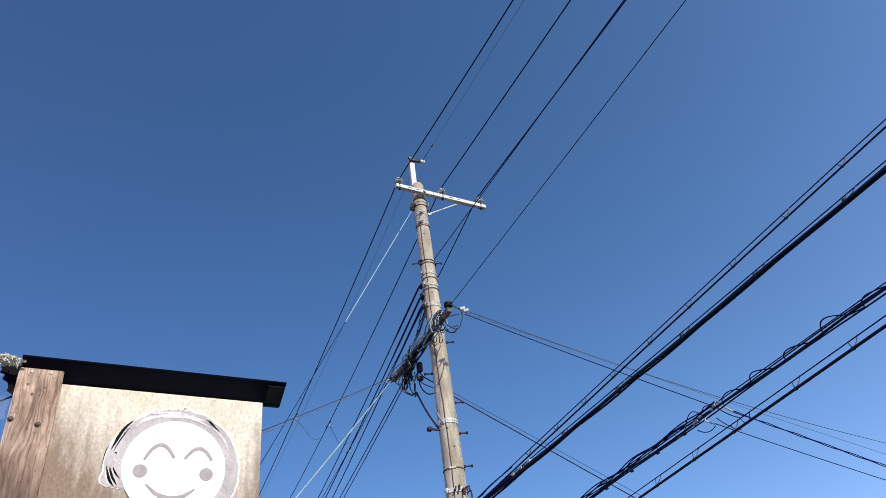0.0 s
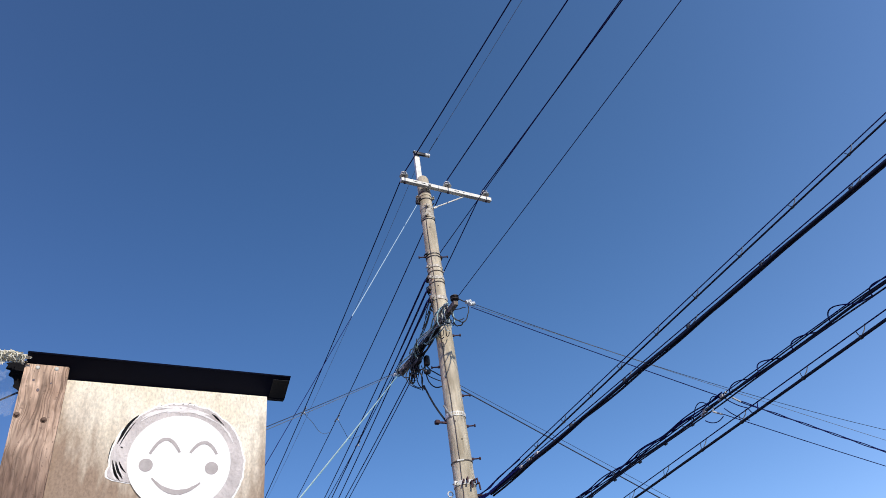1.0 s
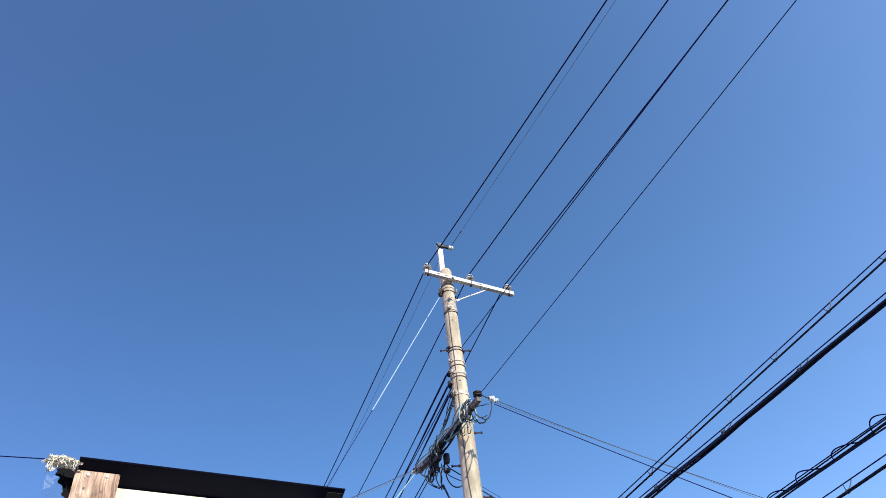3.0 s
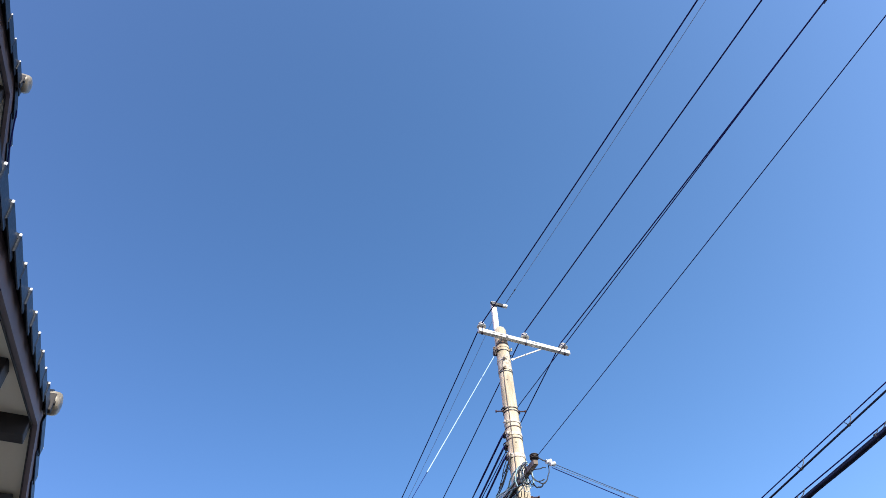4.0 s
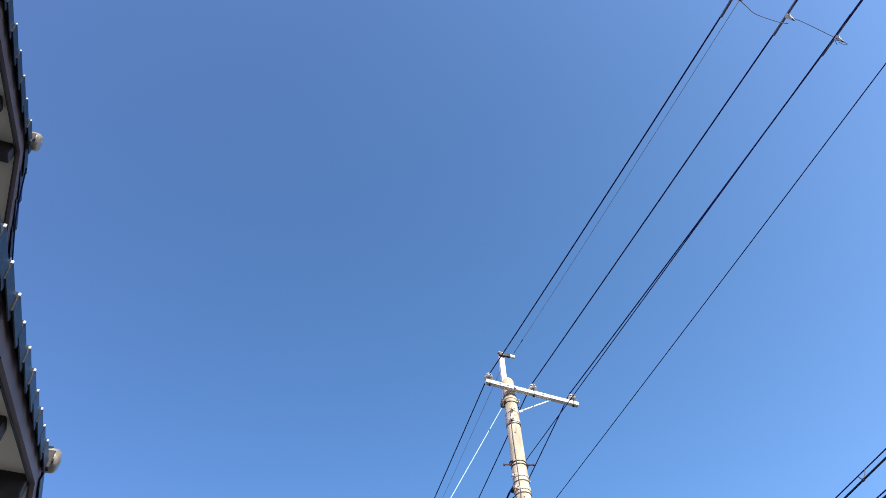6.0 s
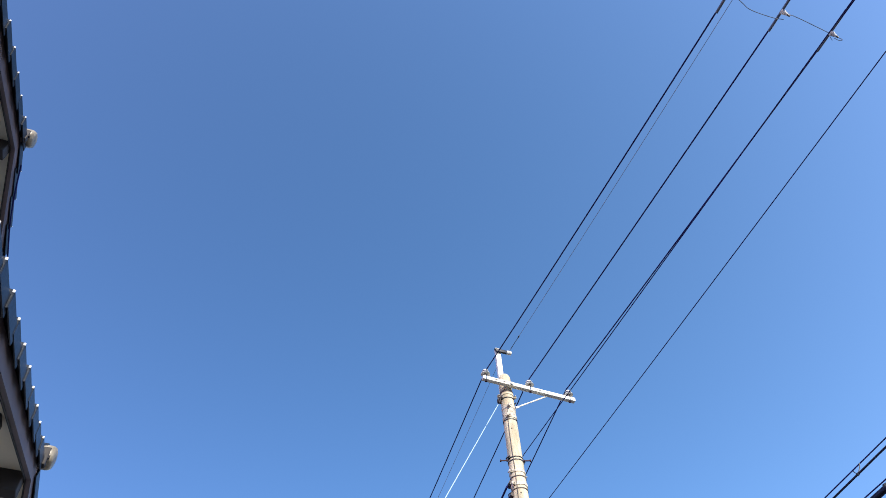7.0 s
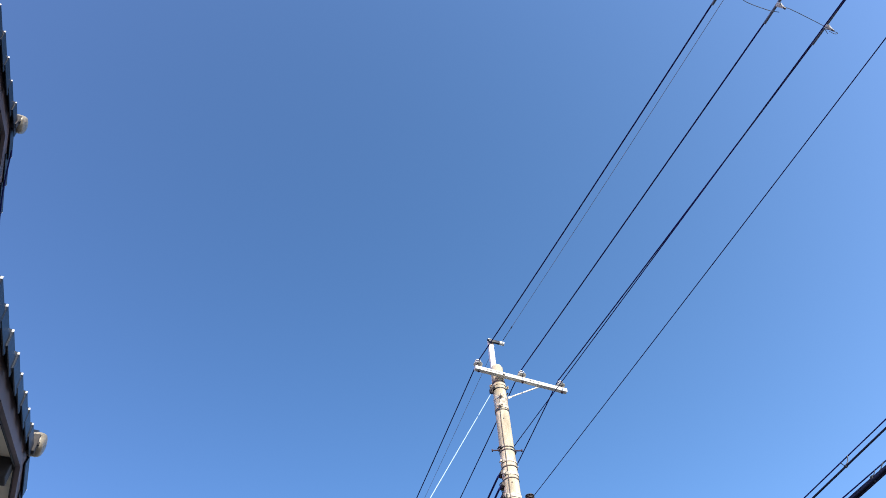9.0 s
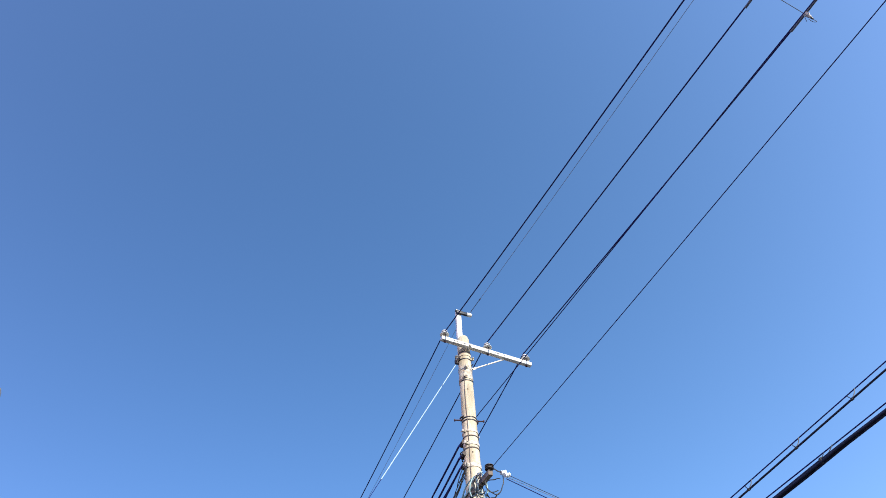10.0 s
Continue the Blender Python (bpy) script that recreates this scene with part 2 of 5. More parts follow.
END_PATCH = material("bounce_lit_coating", (0.010, 0.0095, 0.011), 0.6, 0, 0.4, 20, 90, 0.1)
FOIL = material("crumpled_grey_film", (0.66, 0.60, 0.575), 0.45, 0.0, 0.35, 14, 110, 0.5, stretch=(1.2, 1, 0.8), second=(0.42, 0.375, 0.36))
STICKER = material("bright_white_sticker", (0.86, 0.85, 0.83), 0.5, 0, 0.04, 12, 70, 0.05)
FOLD_SHEEN = material("pale_film_fold_and_sheen", (0.74, 0.70, 0.685), 0.45, 0, 0.2, 40, 120, 0.1)
PRINT = material("faded_grey_print", (0.44, 0.395, 0.38), 0.6, 0, 0.2, 40, 120, 0.05)
CREASE = material("black_film_crease", (0.012, 0.012, 0.013), 0.8, 0, 0.3, 30, 90, 0.1, spec=0.1)
FIBRE = material("frayed_white_fibre", (0.88, 0.84, 0.71), 0.9, 0, 0.2, 40, 120, 0.2)
SCREW = material("rusty_dark_bolt", (0.13, 0.075, 0.05), 0.6, 0.3, 0.3, 60, 200, 0.1)


# ---- mesh helpers ----
def part(name, bm, mat, parent=None, label="", smooth=False):
    """Link a bmesh as one mesh object, under a thing or under one of its parts."""
    me = bpy.data.meshes.new(name)
    bmesh.ops.recalc_face_normals(bm, faces=bm.faces)
    bm.to_mesh(me)
    bm.free()
    me.materials.append(mat)
    if smooth:
        me.shade_smooth()
        me.set_sharp_from_angle(angle=radians(40))
    ob = new(name, me)
    if parent:
        ob.parent = parent
    if label:
        tagged(ob, label)
    return ob


def thing(name, label, category, group="", at=(0, 0, 0)):
    ob = new(name)
    ob.location = at
    ob.empty_display_size = 0.1
    return tagged(ob, label, category, group)


def box(bm, lo, hi, bevel=0.0, m=None):
    c, s = [(a + b) / 2 for a, b in zip(lo, hi)], [b - a for a, b in zip(lo, hi)]
    mat = Matrix.Translation(c) @ Matrix.Diagonal((*s, 1))
    vs = bmesh.ops.create_cube(bm, size=1, matrix=(m @ mat) if m else mat)["verts"]
    if bevel:
        es = list({e for v in vs for e in v.link_edges})
        bmesh.ops.bevel(bm, geom=es, offset=bevel, segments=2, profile=0.5, affect="EDGES")
    return bm


def prism(bm, poly, x0, x1):
    """A polygon of (y, z) carried along x."""
    a, b = [bm.verts.new((x0, y, z)) for y, z in poly], [bm.verts.new((x1, y, z)) for y, z in poly]
    bm.faces.new(a)
    bm.faces.new(b[::-1])
    for i in range(len(poly)):
        j = (i + 1) % len(poly)
        bm.faces.new((a[i], b[i], b[j], a[j]))
    return bm


def tube(bm, pts, r, n=8, cap=True, r1=None):
    """A round wire or bar through points; r1: the radius at its end."""
    pts = [Vector(p) for p in pts]
    rings, side = [], None
    for i, p in enumerate(pts):
        d = (pts[min(i + 1, len(pts) - 1)] - pts[max(i - 1, 0)]).normalized()
        if side is None:
            side = d.orthogonal().normalized()
        side = (side - d * side.dot(d)).normalized()
        up = d.cross(side)
        rad = r if r1 is None else r + (r1 - r) * i / (len(pts) - 1)
        rings.append([bm.verts.new(p + rad * (math.cos(k * math.tau / n) * side + math.sin(k * math.tau / n) * up)) for k in range(n)])
    for a, b in zip(rings, rings[1:]):
        for k in range(n):
            bm.faces.new((a[k], a[(k + 1) % n], b[(k + 1) % n], b[k]))
    if cap:
        bm.faces.new(rings[0][::-1])
        bm.faces.new(rings[-1])
    return bm


def lathe(bm, profile, m, n=24):
    """Rows of (radius, height) turned round the z axis of the pose m."""
    rings = []
    for r, h in profile:
        if r < 1e-6:
            rings.append([bm.verts.new(m @ Vector((0, 0, h)))])
        else:
            rings.append([bm.verts.new(m @ Vector((r * math.cos(k * math.tau / n), r * math.sin(k * math.tau / n), h))) for k in range(n)])
    for a, b in zip(rings, rings[1:]):
        for k in range(n):
            j = (k + 1) % n
            if len(a) == 1:
                bm.faces.new((a[0], b[j], b[k])) if len(b) > 1 else None
            elif len(b) == 1:
                bm.faces.new((a[k], a[j], b[0]))
            else:
                bm.faces.new((a[k], a[j], b[j], b[k]))
    for ring in (rings[0], rings[-1]):
        if len(ring) > 1:
            bm.faces.new(ring)
    return bm


def sagging(p0, p1, sag, n=40):
    """Points of a wire that hangs between two places."""
    a, b = Vector(p0), Vector(p1)
    return [a.lerp(b, i / n) - Vector((0, 0, 4 * sag * (i / n) * (1 - i / n))) for i in range(n + 1)]


def wave(pts, amp, period, phase=0.0, seed=0.0):
    """The same run with a wander round it, for loosely laid cables."""
    out, run = [], 0.0
    for i, p in enumerate(pts):
        if i:
            run += (pts[i] - pts[i - 1]).length
        a = run / period * math.tau + phase
        w = 0.6 + 0.6 * noise.noise(Vector((run * 0.9, seed, 3.1)))
        out.append(p + Vector((math.cos(a) * amp * w, 0, math.sin(a) * amp * w)))
    return out


new_bm = bmesh.new

# ---- ground ----
# out of view; its grey is set for the light it bounces onto undersides
bm = new_bm()
bmesh.ops.create_grid(bm, x_segments=8, y_segments=8, size=2500)
tagged(part("ground", bm, PAVING), "unseen grey street ground", "ground", kind="structure")

# ---- utility pole ----
POLE_V = 7.93
POLE_TOP = 9.98


def pole_u(z):
    return 4.401 - 0.0058 * z


def pole_r(z):
    return 0.097 + (POLE_TOP - z) * 0.0072


pole = thing("utility_pole", "tall tapered grey concrete utility pole with a white steel crossarm", "utility pole", at=(pole_u(0), POLE_V, 0))
LOCAL = Matrix.Translation((-pole_u(0), -POLE_V, 0))


def on_pole(name, bm, mat, label="", smooth=False, parent=None):
    bm.transform(LOCAL)
    return part(name, bm, mat, parent or pole, label, smooth)


bm = new_bm()
rings = []
steps = [0.0] + [0.5 * k for k in range(1, 20)] + [9.8, 9.9, 9.95, 9.975, POLE_TOP]
for z in steps:
    r = pole_r(z) * (1 if z < 9.89 else math.sqrt(max(0.02, 1 - ((z - 9.89) / 0.095) ** 2)))
    rings.append([bm.verts.new((pole_u(z) + r * math.cos(k * math.tau / 40), POLE_V + r * math.sin(k * math.tau / 40), z)) for k in range(40)])
for a, b in zip(rings, rings[1:]):
    for k in range(40):
        bm.faces.new((a[k], a[(k + 1) % 40], b[(k + 1) % 40], b[k]))
bm.faces.new(rings[-1])
bm.faces.new(rings[0][::-1])
on_pole("shaft", bm, CONCRETE, "tapered weathered concrete shaft", True)


def band(z, height=0.045, proud=0.008, mat=GALV, lugs=1, turn=200.0, name="band"):
    """A clamp band round the pole with its bolted lugs."""
    bm = new_bm()
    r = pole_r(z)
    m = Matrix.Translation((pole_u(z), POLE_V, z))
    lathe(bm, [(r - 0.01, -height / 2), (r + proud, -height / 2), (r + proud, height / 2), (r - 0.01, height / 2)], m, 32)
    for k in range(lugs):
        t = m @ Matrix.Rotation(radians(turn + 180 * k), 4, "Z")
        box(bm, (r - 0.005, -0.012, -height * 0.5), (r + 0.055, 0.012, height * 0.5), 0.003, t)
        tube(bm, [t @ Vector((r + 0.035, -0.045, 0)), t @ Vector((r + 0.035, 0.045, 0))], 0.009, 8)
    return on_pole(name, bm, mat, "", True)


for z, hgt, mat, lugs, turn in ((9.52, 0.04, CONCRETE, 2, 170), (9.25, 0.06, BAND_STEEL, 2, 250), (9.06, 0.05, BAND_STEEL, 2, 235),
                                (8.07, 0.035, PALE_BAND, 2, 200), (7.86, 0.05, PALE_BAND, 2, 210),
                                (7.50, 0.06, PALE_BAND, 2, 205), (7.08, 0.05, BAND_STEEL, 1, 220), 
                                (5.66, 0.06, GALV, 0, 160), (4.74, 0.055, GALV, 1, 200)):
    band(z, hgt, 0.009, mat, lugs, turn)
for z in (9.43, 9.0, 8.31, 8.26, 7.98, 7.78, 5.02):
    band(z, 0.014, 0.008, LEAD if z < 6 else (LEAD if 7.7 < z < 8.0 else BLACK_PLASTIC), 2 if z in (8.31, 9.43) else 0, 195, "wire_band")
# brown ring that paints the crossarm's shadow onto the shaft
band(9.545, 0.085, 0.006, LEAD, 0, 0, "arm_shadow_ring")
bm = new_bm()
box(bm, (4.19, 7.93, 9.39), (4.27, 7.99, 9.47), 0.012)
tube(bm, [(4.27, 7.90, 9.43), (4.22, 7.88, 9.46), (4.20, 7.92, 9.36)], 0.012, 8)
on_pole("guy_anchor", bm, RACK_STEEL, "dark guy-wire fitting on the upper band", True)
# collar of thin sheet between the two upper bands, and a short clip lower down
bm = new_bm()
m = Matrix.Translation((pole_u(9.15), POLE_V, 9.15))
lathe(bm, [(pole_r(9.15) - 0.01, -0.07), (pole_r(9.15) + 0.004, -0.07), (pole_r(9.15) + 0.004, 0.07), (pole_r(9.15) - 0.01, 0.07)], m, 32)
on_pole("collar", bm, BAND_STEEL, "stained sheet collar", True)
bm = new_bm()
t = Matrix.Translation((pole_u(5.02), POLE_V, 5.02)) @ Matrix.Rotation(radians(238), 4, "Z")
box(bm, (pole_r(5.02) - 0.004, -0.045, -0.010), (pole_r(5.02) + 0.013, 0.045, 0.010), 0.003, t)
on_pole("clip", bm, GALV, "short pale clip")
for z, turn in ((8.82, 247), (7.70, 250), (5.55, 236), (6.2, 215), (5.3, 262)):
    bm = new_bm()
    lathe(bm, [(0.011, -0.01), (0.011, 0.002), (0.005, 0.003), (0, 0.003)], Matrix.Translation((pole_u(z), POLE_V, z)) @ Matrix.Rotation(radians(turn), 4, "Z") @ Matrix.Translation((pole_r(z), 0, 0)) @ Matrix.Rotation(radians(90), 4, "Y"), 12)
    on_pole("plug_hole", bm, HOLE, "small dark plug hole")

# slots of the perforated strap
bm = new_bm()
for k in range(8):
    t = Matrix.Translation((pole_u(5.66), POLE_V, 5.66)) @ Matrix.Rotation(radians(205 + 13 * k), 4, "Z")
    box(bm, (pole_r(5.66) + 0.006, -0.009, -0.013), (pole_r(5.66) + 0.0105, 0.009, 0.013), 0.0, t)
on_pole("perforated_strip", bm, CONCRETE, "row of slots along the steel strap")

# step bolts on both sides
for z, side in ((6.90, 1), (5.96, 1), (5.52, 1), (5.07, 1), (8.30, 1), (8.32, -1), (6.42, -1), (5.60, -1), (4.60, 1), (4.15, -1), (3.7, 1), (3.25, -1), (2.8, 1)):
    bm = new_bm()
    d = Vector((0.93, -0.36, 0)) * side
    p = Vector((pole_u(z), POLE_V, z)) + d * (pole_r(z) - 0.02)
    tube(bm, [p, p + d * 0.125], 0.010, 8)
    tube(bm, [p + d * 0.12, p + d * 0.138], 0.02, 10)
    tube(bm, [p + d * 0.02, p + d * 0.045], 0.02, 6)
    on_pole("step_bolt", bm, RUSTY, "red-brown rusty step bolt", True)

# crossarm with slots, insulators and brace
ARM_V, ARM_Z = 7.775, 9.64
bm = new_bm()
tilt = Matrix.Translation((4.688, ARM_V, ARM_Z)) @ Matrix.Rotation(radians(1.5), 4, "Y")
box(bm, (-0.815, -0.036, -0.035), (0.806, 0.036, 0.035), 0.006, tilt)
arm = on_pole("crossarm", bm, GALV, "square white galvanised steel crossarm")
for x0, x1 in ((-0.62, -0.54), (-0.47, -0.40), (0.12, 0.20), (0.28, 0.31)):
    bm = new_bm()
    box(bm, (x0, -0.039, -0.006), (x1, -0.0355, 0.006), 0.0, tilt)
    on_pole("slot", bm, BLACK_PLASTIC, "dark bolt slot", parent=arm)
bm = new_bm()
box(bm, (0.802, -0.029, -0.028), (0.8085, 0.029, 0.028), 0.0, tilt)
on_pole("end_opening", bm, GALV_DULL, "dull open end of the tube", parent=arm)
bm = new_bm()
tube(bm, [(4.36, ARM_V - 0.055, ARM_Z), (4.36, POLE_V + 0.13, ARM_Z)], 0.011, 8)
tube(bm, [(4.36, ARM_V - 0.06, ARM_Z), (4.36, ARM_V - 0.04, ARM_Z)], 0.024, 6)
on_pole("arm_bolt", bm, GALV_DULL, parent=arm)

INS_U = (3.935, 4.70, 5.405)
for u in INS_U:
    bm = new_bm()
    m = Matrix.Translation((u, ARM_V, ARM_Z + 0.035 - (u - 4.688) * 0.026)) @ Matrix.Diagonal((1.08, 1.08, 0.95, 1))
    lathe(bm, [(0.030, 0.050), (0.060, 0.052), (0.069, 0.060), (0.066, 0.074), (0.050, 0.092), (0.034, 0.104), (0.031, 0.114),
               (0.044, 0.120), (0.046, 0.134), (0.034, 0.150), (0.016, 0.157), (0, 0.158)], m, 28)
    ins = on_pole("insulator", bm, CERAMIC, "white ceramic pin insulator with a wide skirt", True)
    bm = new_bm()
    lathe(bm, [(0.022, 0), (0.034, 0.002), (0.036, 0.03), (0.030, 0.049), (0.01, 0.0495)], m, 20)
    on_pole("insulator_base", bm, LEAD, "brown shaded base of the insulator", True, parent=ins)
    bm = new_bm()
    lathe(bm, [(0.018, -0.098), (0.018, -0.085), (0.010, -0.082), (0.011, 0.035), (0.03, 0.035), (0.03, 0.028)], m, 12)
    on_pole("pin", bm, RUSTY, parent=ins)
    bm = new_bm()
    tube(bm, [m @ Vector((0.044 * math.cos(a * 0.5), 0.044 * math.sin(a * 0.5), 0.105)) for a in range(14)], 0.006, 6)
    on_pole("tie_wire", bm, BLACK_WIRE, parent=ins)

bm = new_bm()
a, b = Vector((5.0, ARM_V + 0.02, ARM_Z - 0.045)), Vector((pole_u(9.25) + 0.12, 7.85, 9.28))
tube(bm, [a, b], 0.0125, 8)
box(bm, (-0.03, -0.004, -0.018), (0.03, 0.004, 0.018), 0.002, Matrix.Translation(b) @ (b - a).to_track_quat("X", "Z").to_matrix().to_4x4())
on_pole("brace", bm, GALV, "thin white steel brace")

# upright channel above the pole top, with the earth-wire clamp
bm = new_bm()
box(bm, (4.312, 8.045, 9.45), (4.402, 8.051, 10.71), 0.0)
box(bm, (4.312, 8.051, 9.45), (4.318, 8.095, 10.71), 0.0)
box(bm, (4.396, 8.051, 9.45), (4.402, 8.095, 10.71), 0.0)
upright = on_pole("upright_bracket", bm, GALV, "white steel channel rising above the pole")
bm = new_bm()
box(bm, (4.30, 8.0, 10.60), (4.54, 8.043, 10.66), 0.008)
tube(bm, [(4.31, 8.02, 10.64), (4.28, 8.02, 10.64)], 0.02, 8)
on_pole("earth_wire_clamp", bm, HANGER, "dark grey cast earth-wire clamp", True, parent=upright)
bm = new_bm()
tube(bm, [(4.50, 8.02, 10.63), (4.585, 8.02, 10.63)], 0.036, 12)
on_pole("clamp_end", bm, GALV, "pale rounded end of the earth-wire clamp", True, parent=upright)

# earth lead down the shaft
bm = new_bm()
pts = []
for i in range(60):
    z = 9.2 - i * 0.155
    a = radians(231 + 16 * noise.noise(Vector((z * 0.8, 1.7, 0))) + 5 * noise.noise(Vector((z * 3.1, 4.0, 0))))
    pts.append(Vector((pole_u(z) + (pole_r(z) + 0.006) * math.cos(a), POLE_V + (pole_r(z) + 0.006) * math.sin(a), max(z, 0.02))))
tube(bm, pts, 0.0055, 6)
on_pole("earth_lead", bm, LEAD, "thin grey lead running down the shaft", True)

# low-voltage rack along the street, with spool insulators and the cables wound round it
RACK_U, RACK_Z = 4.18, 6.93
bm = new_bm()
box(bm, (RACK_U - 0.032, 7.12, RACK_Z - 0.040), (RACK_U + 0.032, 9.15, RACK_Z + 0.038), 0.006)
rack = on_pole("rack", bm, RACK_BAR, "grey-brown weathered steel rack bar beside the shaft")
for y in (7.32, 7.62, 8.15, 8.62, 8.95):
    bm = new_bm()
    box(bm, (RACK_U - 0.040, y, RACK_Z - 0.048), (RACK_U + 0.040, y + 0.035, RACK_Z + 0.046), 0.004)
    on_pole("rack_clamp", bm, PALE_BAND if y in (7.62, 8.95) else RACK_STEEL, "clamp round the rack bar", parent=rack)


def spool(p, mat, r=0.05, turn=None, name="spool_insulator", label="", k=1.0):
    bm = new_bm()
    m = Matrix.Translation(p) @ (turn or Matrix()) @ Matrix.Diagonal((1, 1, k, 1))
    lathe(bm, [(0.012, -0.09), (r, -0.085), (r, -0.06), (r * 0.6, -0.045), (r * 0.6, -0.02), (r, -0.008), (r, 0.008), (r * 0.6, 0.02),
               (r * 0.6, 0.045), (r, 0.06), (r, 0.085), (0.012, 0.09)], m, 20)
    return on_pole(name, bm, mat, label, True)


spool((4.17, 7.13, 7.0), RACK_STEEL, 0.058, None, label="black spool insulator", k=0.30)
for p in ((4.36, 7.11, 6.96), (4.40, 7.09, 6.92), (4.17, 9.20, 7.01), (4.14, 9.26, 6.97)):
    spool(p, WHITE_CERAMIC, 0.029, Matrix.Rotation(radians(70), 4, "Y"), label="small white strain insulator", k=0.45)
bm = new_bm()
tube(bm, [(4.19, 7.11, 7.0), (4.28, 7.11, 6.96), (4.36, 7.11, 6.95)], 0.008, 6)
on_pole("strain_link", bm, BLACK_PLASTIC, "dark link to the strain insulators", True)



def tangle(name, mat, count, c0, c1, spread, r, label, seed):
    """Loose loops of cable strung between two places on the pole, each a part of its own."""
    rg = random.Random(seed)
    for _ in range(count):
        a = Vector(c0).lerp(Vector(c1), rg.random() * 0.8)
        b = Vector(c0).lerp(Vector(c1), min(1, rg.random() * 0.6 + 0.4))
        w = Vector((rg.uniform(-0.7, 0.7) * spread, rg.uniform(-1, 1) * spread, -rg.uniform(0.2, 1.6) * spread))
        w2 = Vector((rg.uniform(-0.7, 0.7) * spread, rg.uniform(-1, 1) * spread, rg.uniform(-1.2, 0.6) * spread))
        pts = []
        for i in range(17):
            s = i / 16
            pts.append(a * (1 - s) ** 3 + (a + w) * 3 * s * (1 - s) ** 2 + (b + w2) * 3 * s * s * (1 - s) + b * s ** 3)
        bm = new_bm()
        tube(bm, pts, r * rg.uniform(0.7, 1.2), 6)
        on_pole(name, bm, mat, label, True)


def loops(rows, mat, r, label, depth, seed):
    """Slack loops, each from a place over a middle to an end, given across and up, at one depth along the street."""
    rg = random.Random(seed)
    for (ax, az), (mx, mz), (bx, bz) in rows:
        ya, yb, ym = (depth + rg.uniform(-0.06, 0.06) for _ in range(3))
        a, m, b = Vector((ax, ya, az)), Vector((mx, ym, mz)), Vector((bx, yb, bz))
        c = m * 2 - (a + b) / 2
        pts = []
        for i in range(17):
            q = i / 16
            wob = Vector((noise.noise(Vector((q * 3, seed, ax * 9))), 0, noise.noise(Vector((q * 3, az * 9, seed))))) * 0.02 * math.sin(math.pi * q)
            pts.append(a * (1 - q) ** 2 + c * 2 * q * (1 - q) + b * q * q + wob)
        bm = new_bm()
        tube(bm, pts, r * rg.uniform(0.8, 1.15), 6)
        on_pole("cable_loop", bm, mat, label, True)


tangle("cable_loop", LOOP_BLACK, 6, (4.2, 7.15, 6.95), (4.14, 9.0, 6.88), 0.13, 0.010, "loose black cable loop on the rack", 3)
tangle("cable_loop", TEAL_WIRE, 7, (4.22, 7.2, 6.98), (4.14, 8.2, 6.9), 0.15, 0.0075, "loose teal cable loop on the rack", 5)
loops((((4.14, 7.06), (4.08, 6.90), (4.14, 6.76)), ((4.24, 7.04), (4.30, 6.90), (4.24, 6.74)), ((4.10, 6.98), (4.14, 6.78), (4.26, 6.86)),
       ((4.20, 7.08), (4.10, 6.96), (4.08, 6.80)), ((4.16, 7.0), (4.24, 6.80), (4.30, 6.90))), LOOP_BLACK, 0.007, "loose black cable loop in front of the shaft", 7.42, 14)
for k, (mat, word) in enumerate(((TEAL_WIRE, "teal"), (PALE_WIRE, "pale"), (GREY_WIRE, "grey"), (LOOP_BLACK, "black"))):
    bm = new_bm()
    tube(bm, wave(sagging((4.12 + 0.02 * k, 7.3, 7.03 - 0.02 * k), (4.13 + 0.015 * k, 9.2, 7.0 - 0.025 * k), 0.02, 40) , 0.038, 0.7 + 0.13 * k, k * 1.3, k * 2.0), 0.011 if k < 2 else 0.009, 6)
    on_pole("rack_wire", bm, mat, word + " wire laid loosely along the rack", True)
tangle("cable_loop", LOOP_BLACK, 8, (4.2, 7.3, 7.0), (4.12, 9.1, 6.9), 0.13, 0.0055, "loose black cable loop on the rack", 9)
tangle("cable_loop", LOOP_BLACK, 9, (4.1, 8.45, 6.86), (4.16, 8.75, 6.62), 0.24, 0.010, "slack black cable loop below the rack", 21)
tangle("cable_loop", LOOP_BLACK, 10, (4.06, 8.35, 6.94), (4.2, 8.7, 6.66), 0.14, 0.009, "black cable loop in the heap", 41)
tangle("cable_loop", TEAL_WIRE, 7, (4.06, 8.3, 6.95), (4.2, 8.6, 6.7), 0.13, 0.008, "teal cable loop in the heap", 43)
tangle("cable_loop", PALE_WIRE, 4, (4.06, 8.3, 6.95), (4.2, 8.6, 6.7), 0.15, 0.0055, "pale green-white cable loop in the heap", 47)
loops((((4.13, 6.82), (4.22, 6.81), (4.34, 6.90)), ((4.11, 6.81), (4.15, 6.66), (4.28, 6.71)), ((4.36, 6.93), (4.34, 6.76), (4.24, 6.63)),
       ((4.24, 6.63), (4.18, 6.57), (4.09, 6.60)), ((4.12, 6.74), (4.23, 6.62), (4.33, 6.76))), LOOP_BLACK, 0.0075, "black jumper loop beside the insulators", 7.12, 2)
loops((((4.15, 7.08), (4.14, 6.86), (4.18, 6.78)), ((4.17, 7.09), (4.24, 6.93), (4.20, 6.78)), ((4.12, 7.06), (4.04, 6.87), (4.04, 6.72)),
       ((4.22, 7.09), (4.28, 6.91), (4.25, 6.78)), ((4.17, 7.07), (4.17, 6.82), (4.28, 6.81))), TEAL_WIRE, 0.0075, "loose teal cable loop in front of the shaft", 7.45, 4)
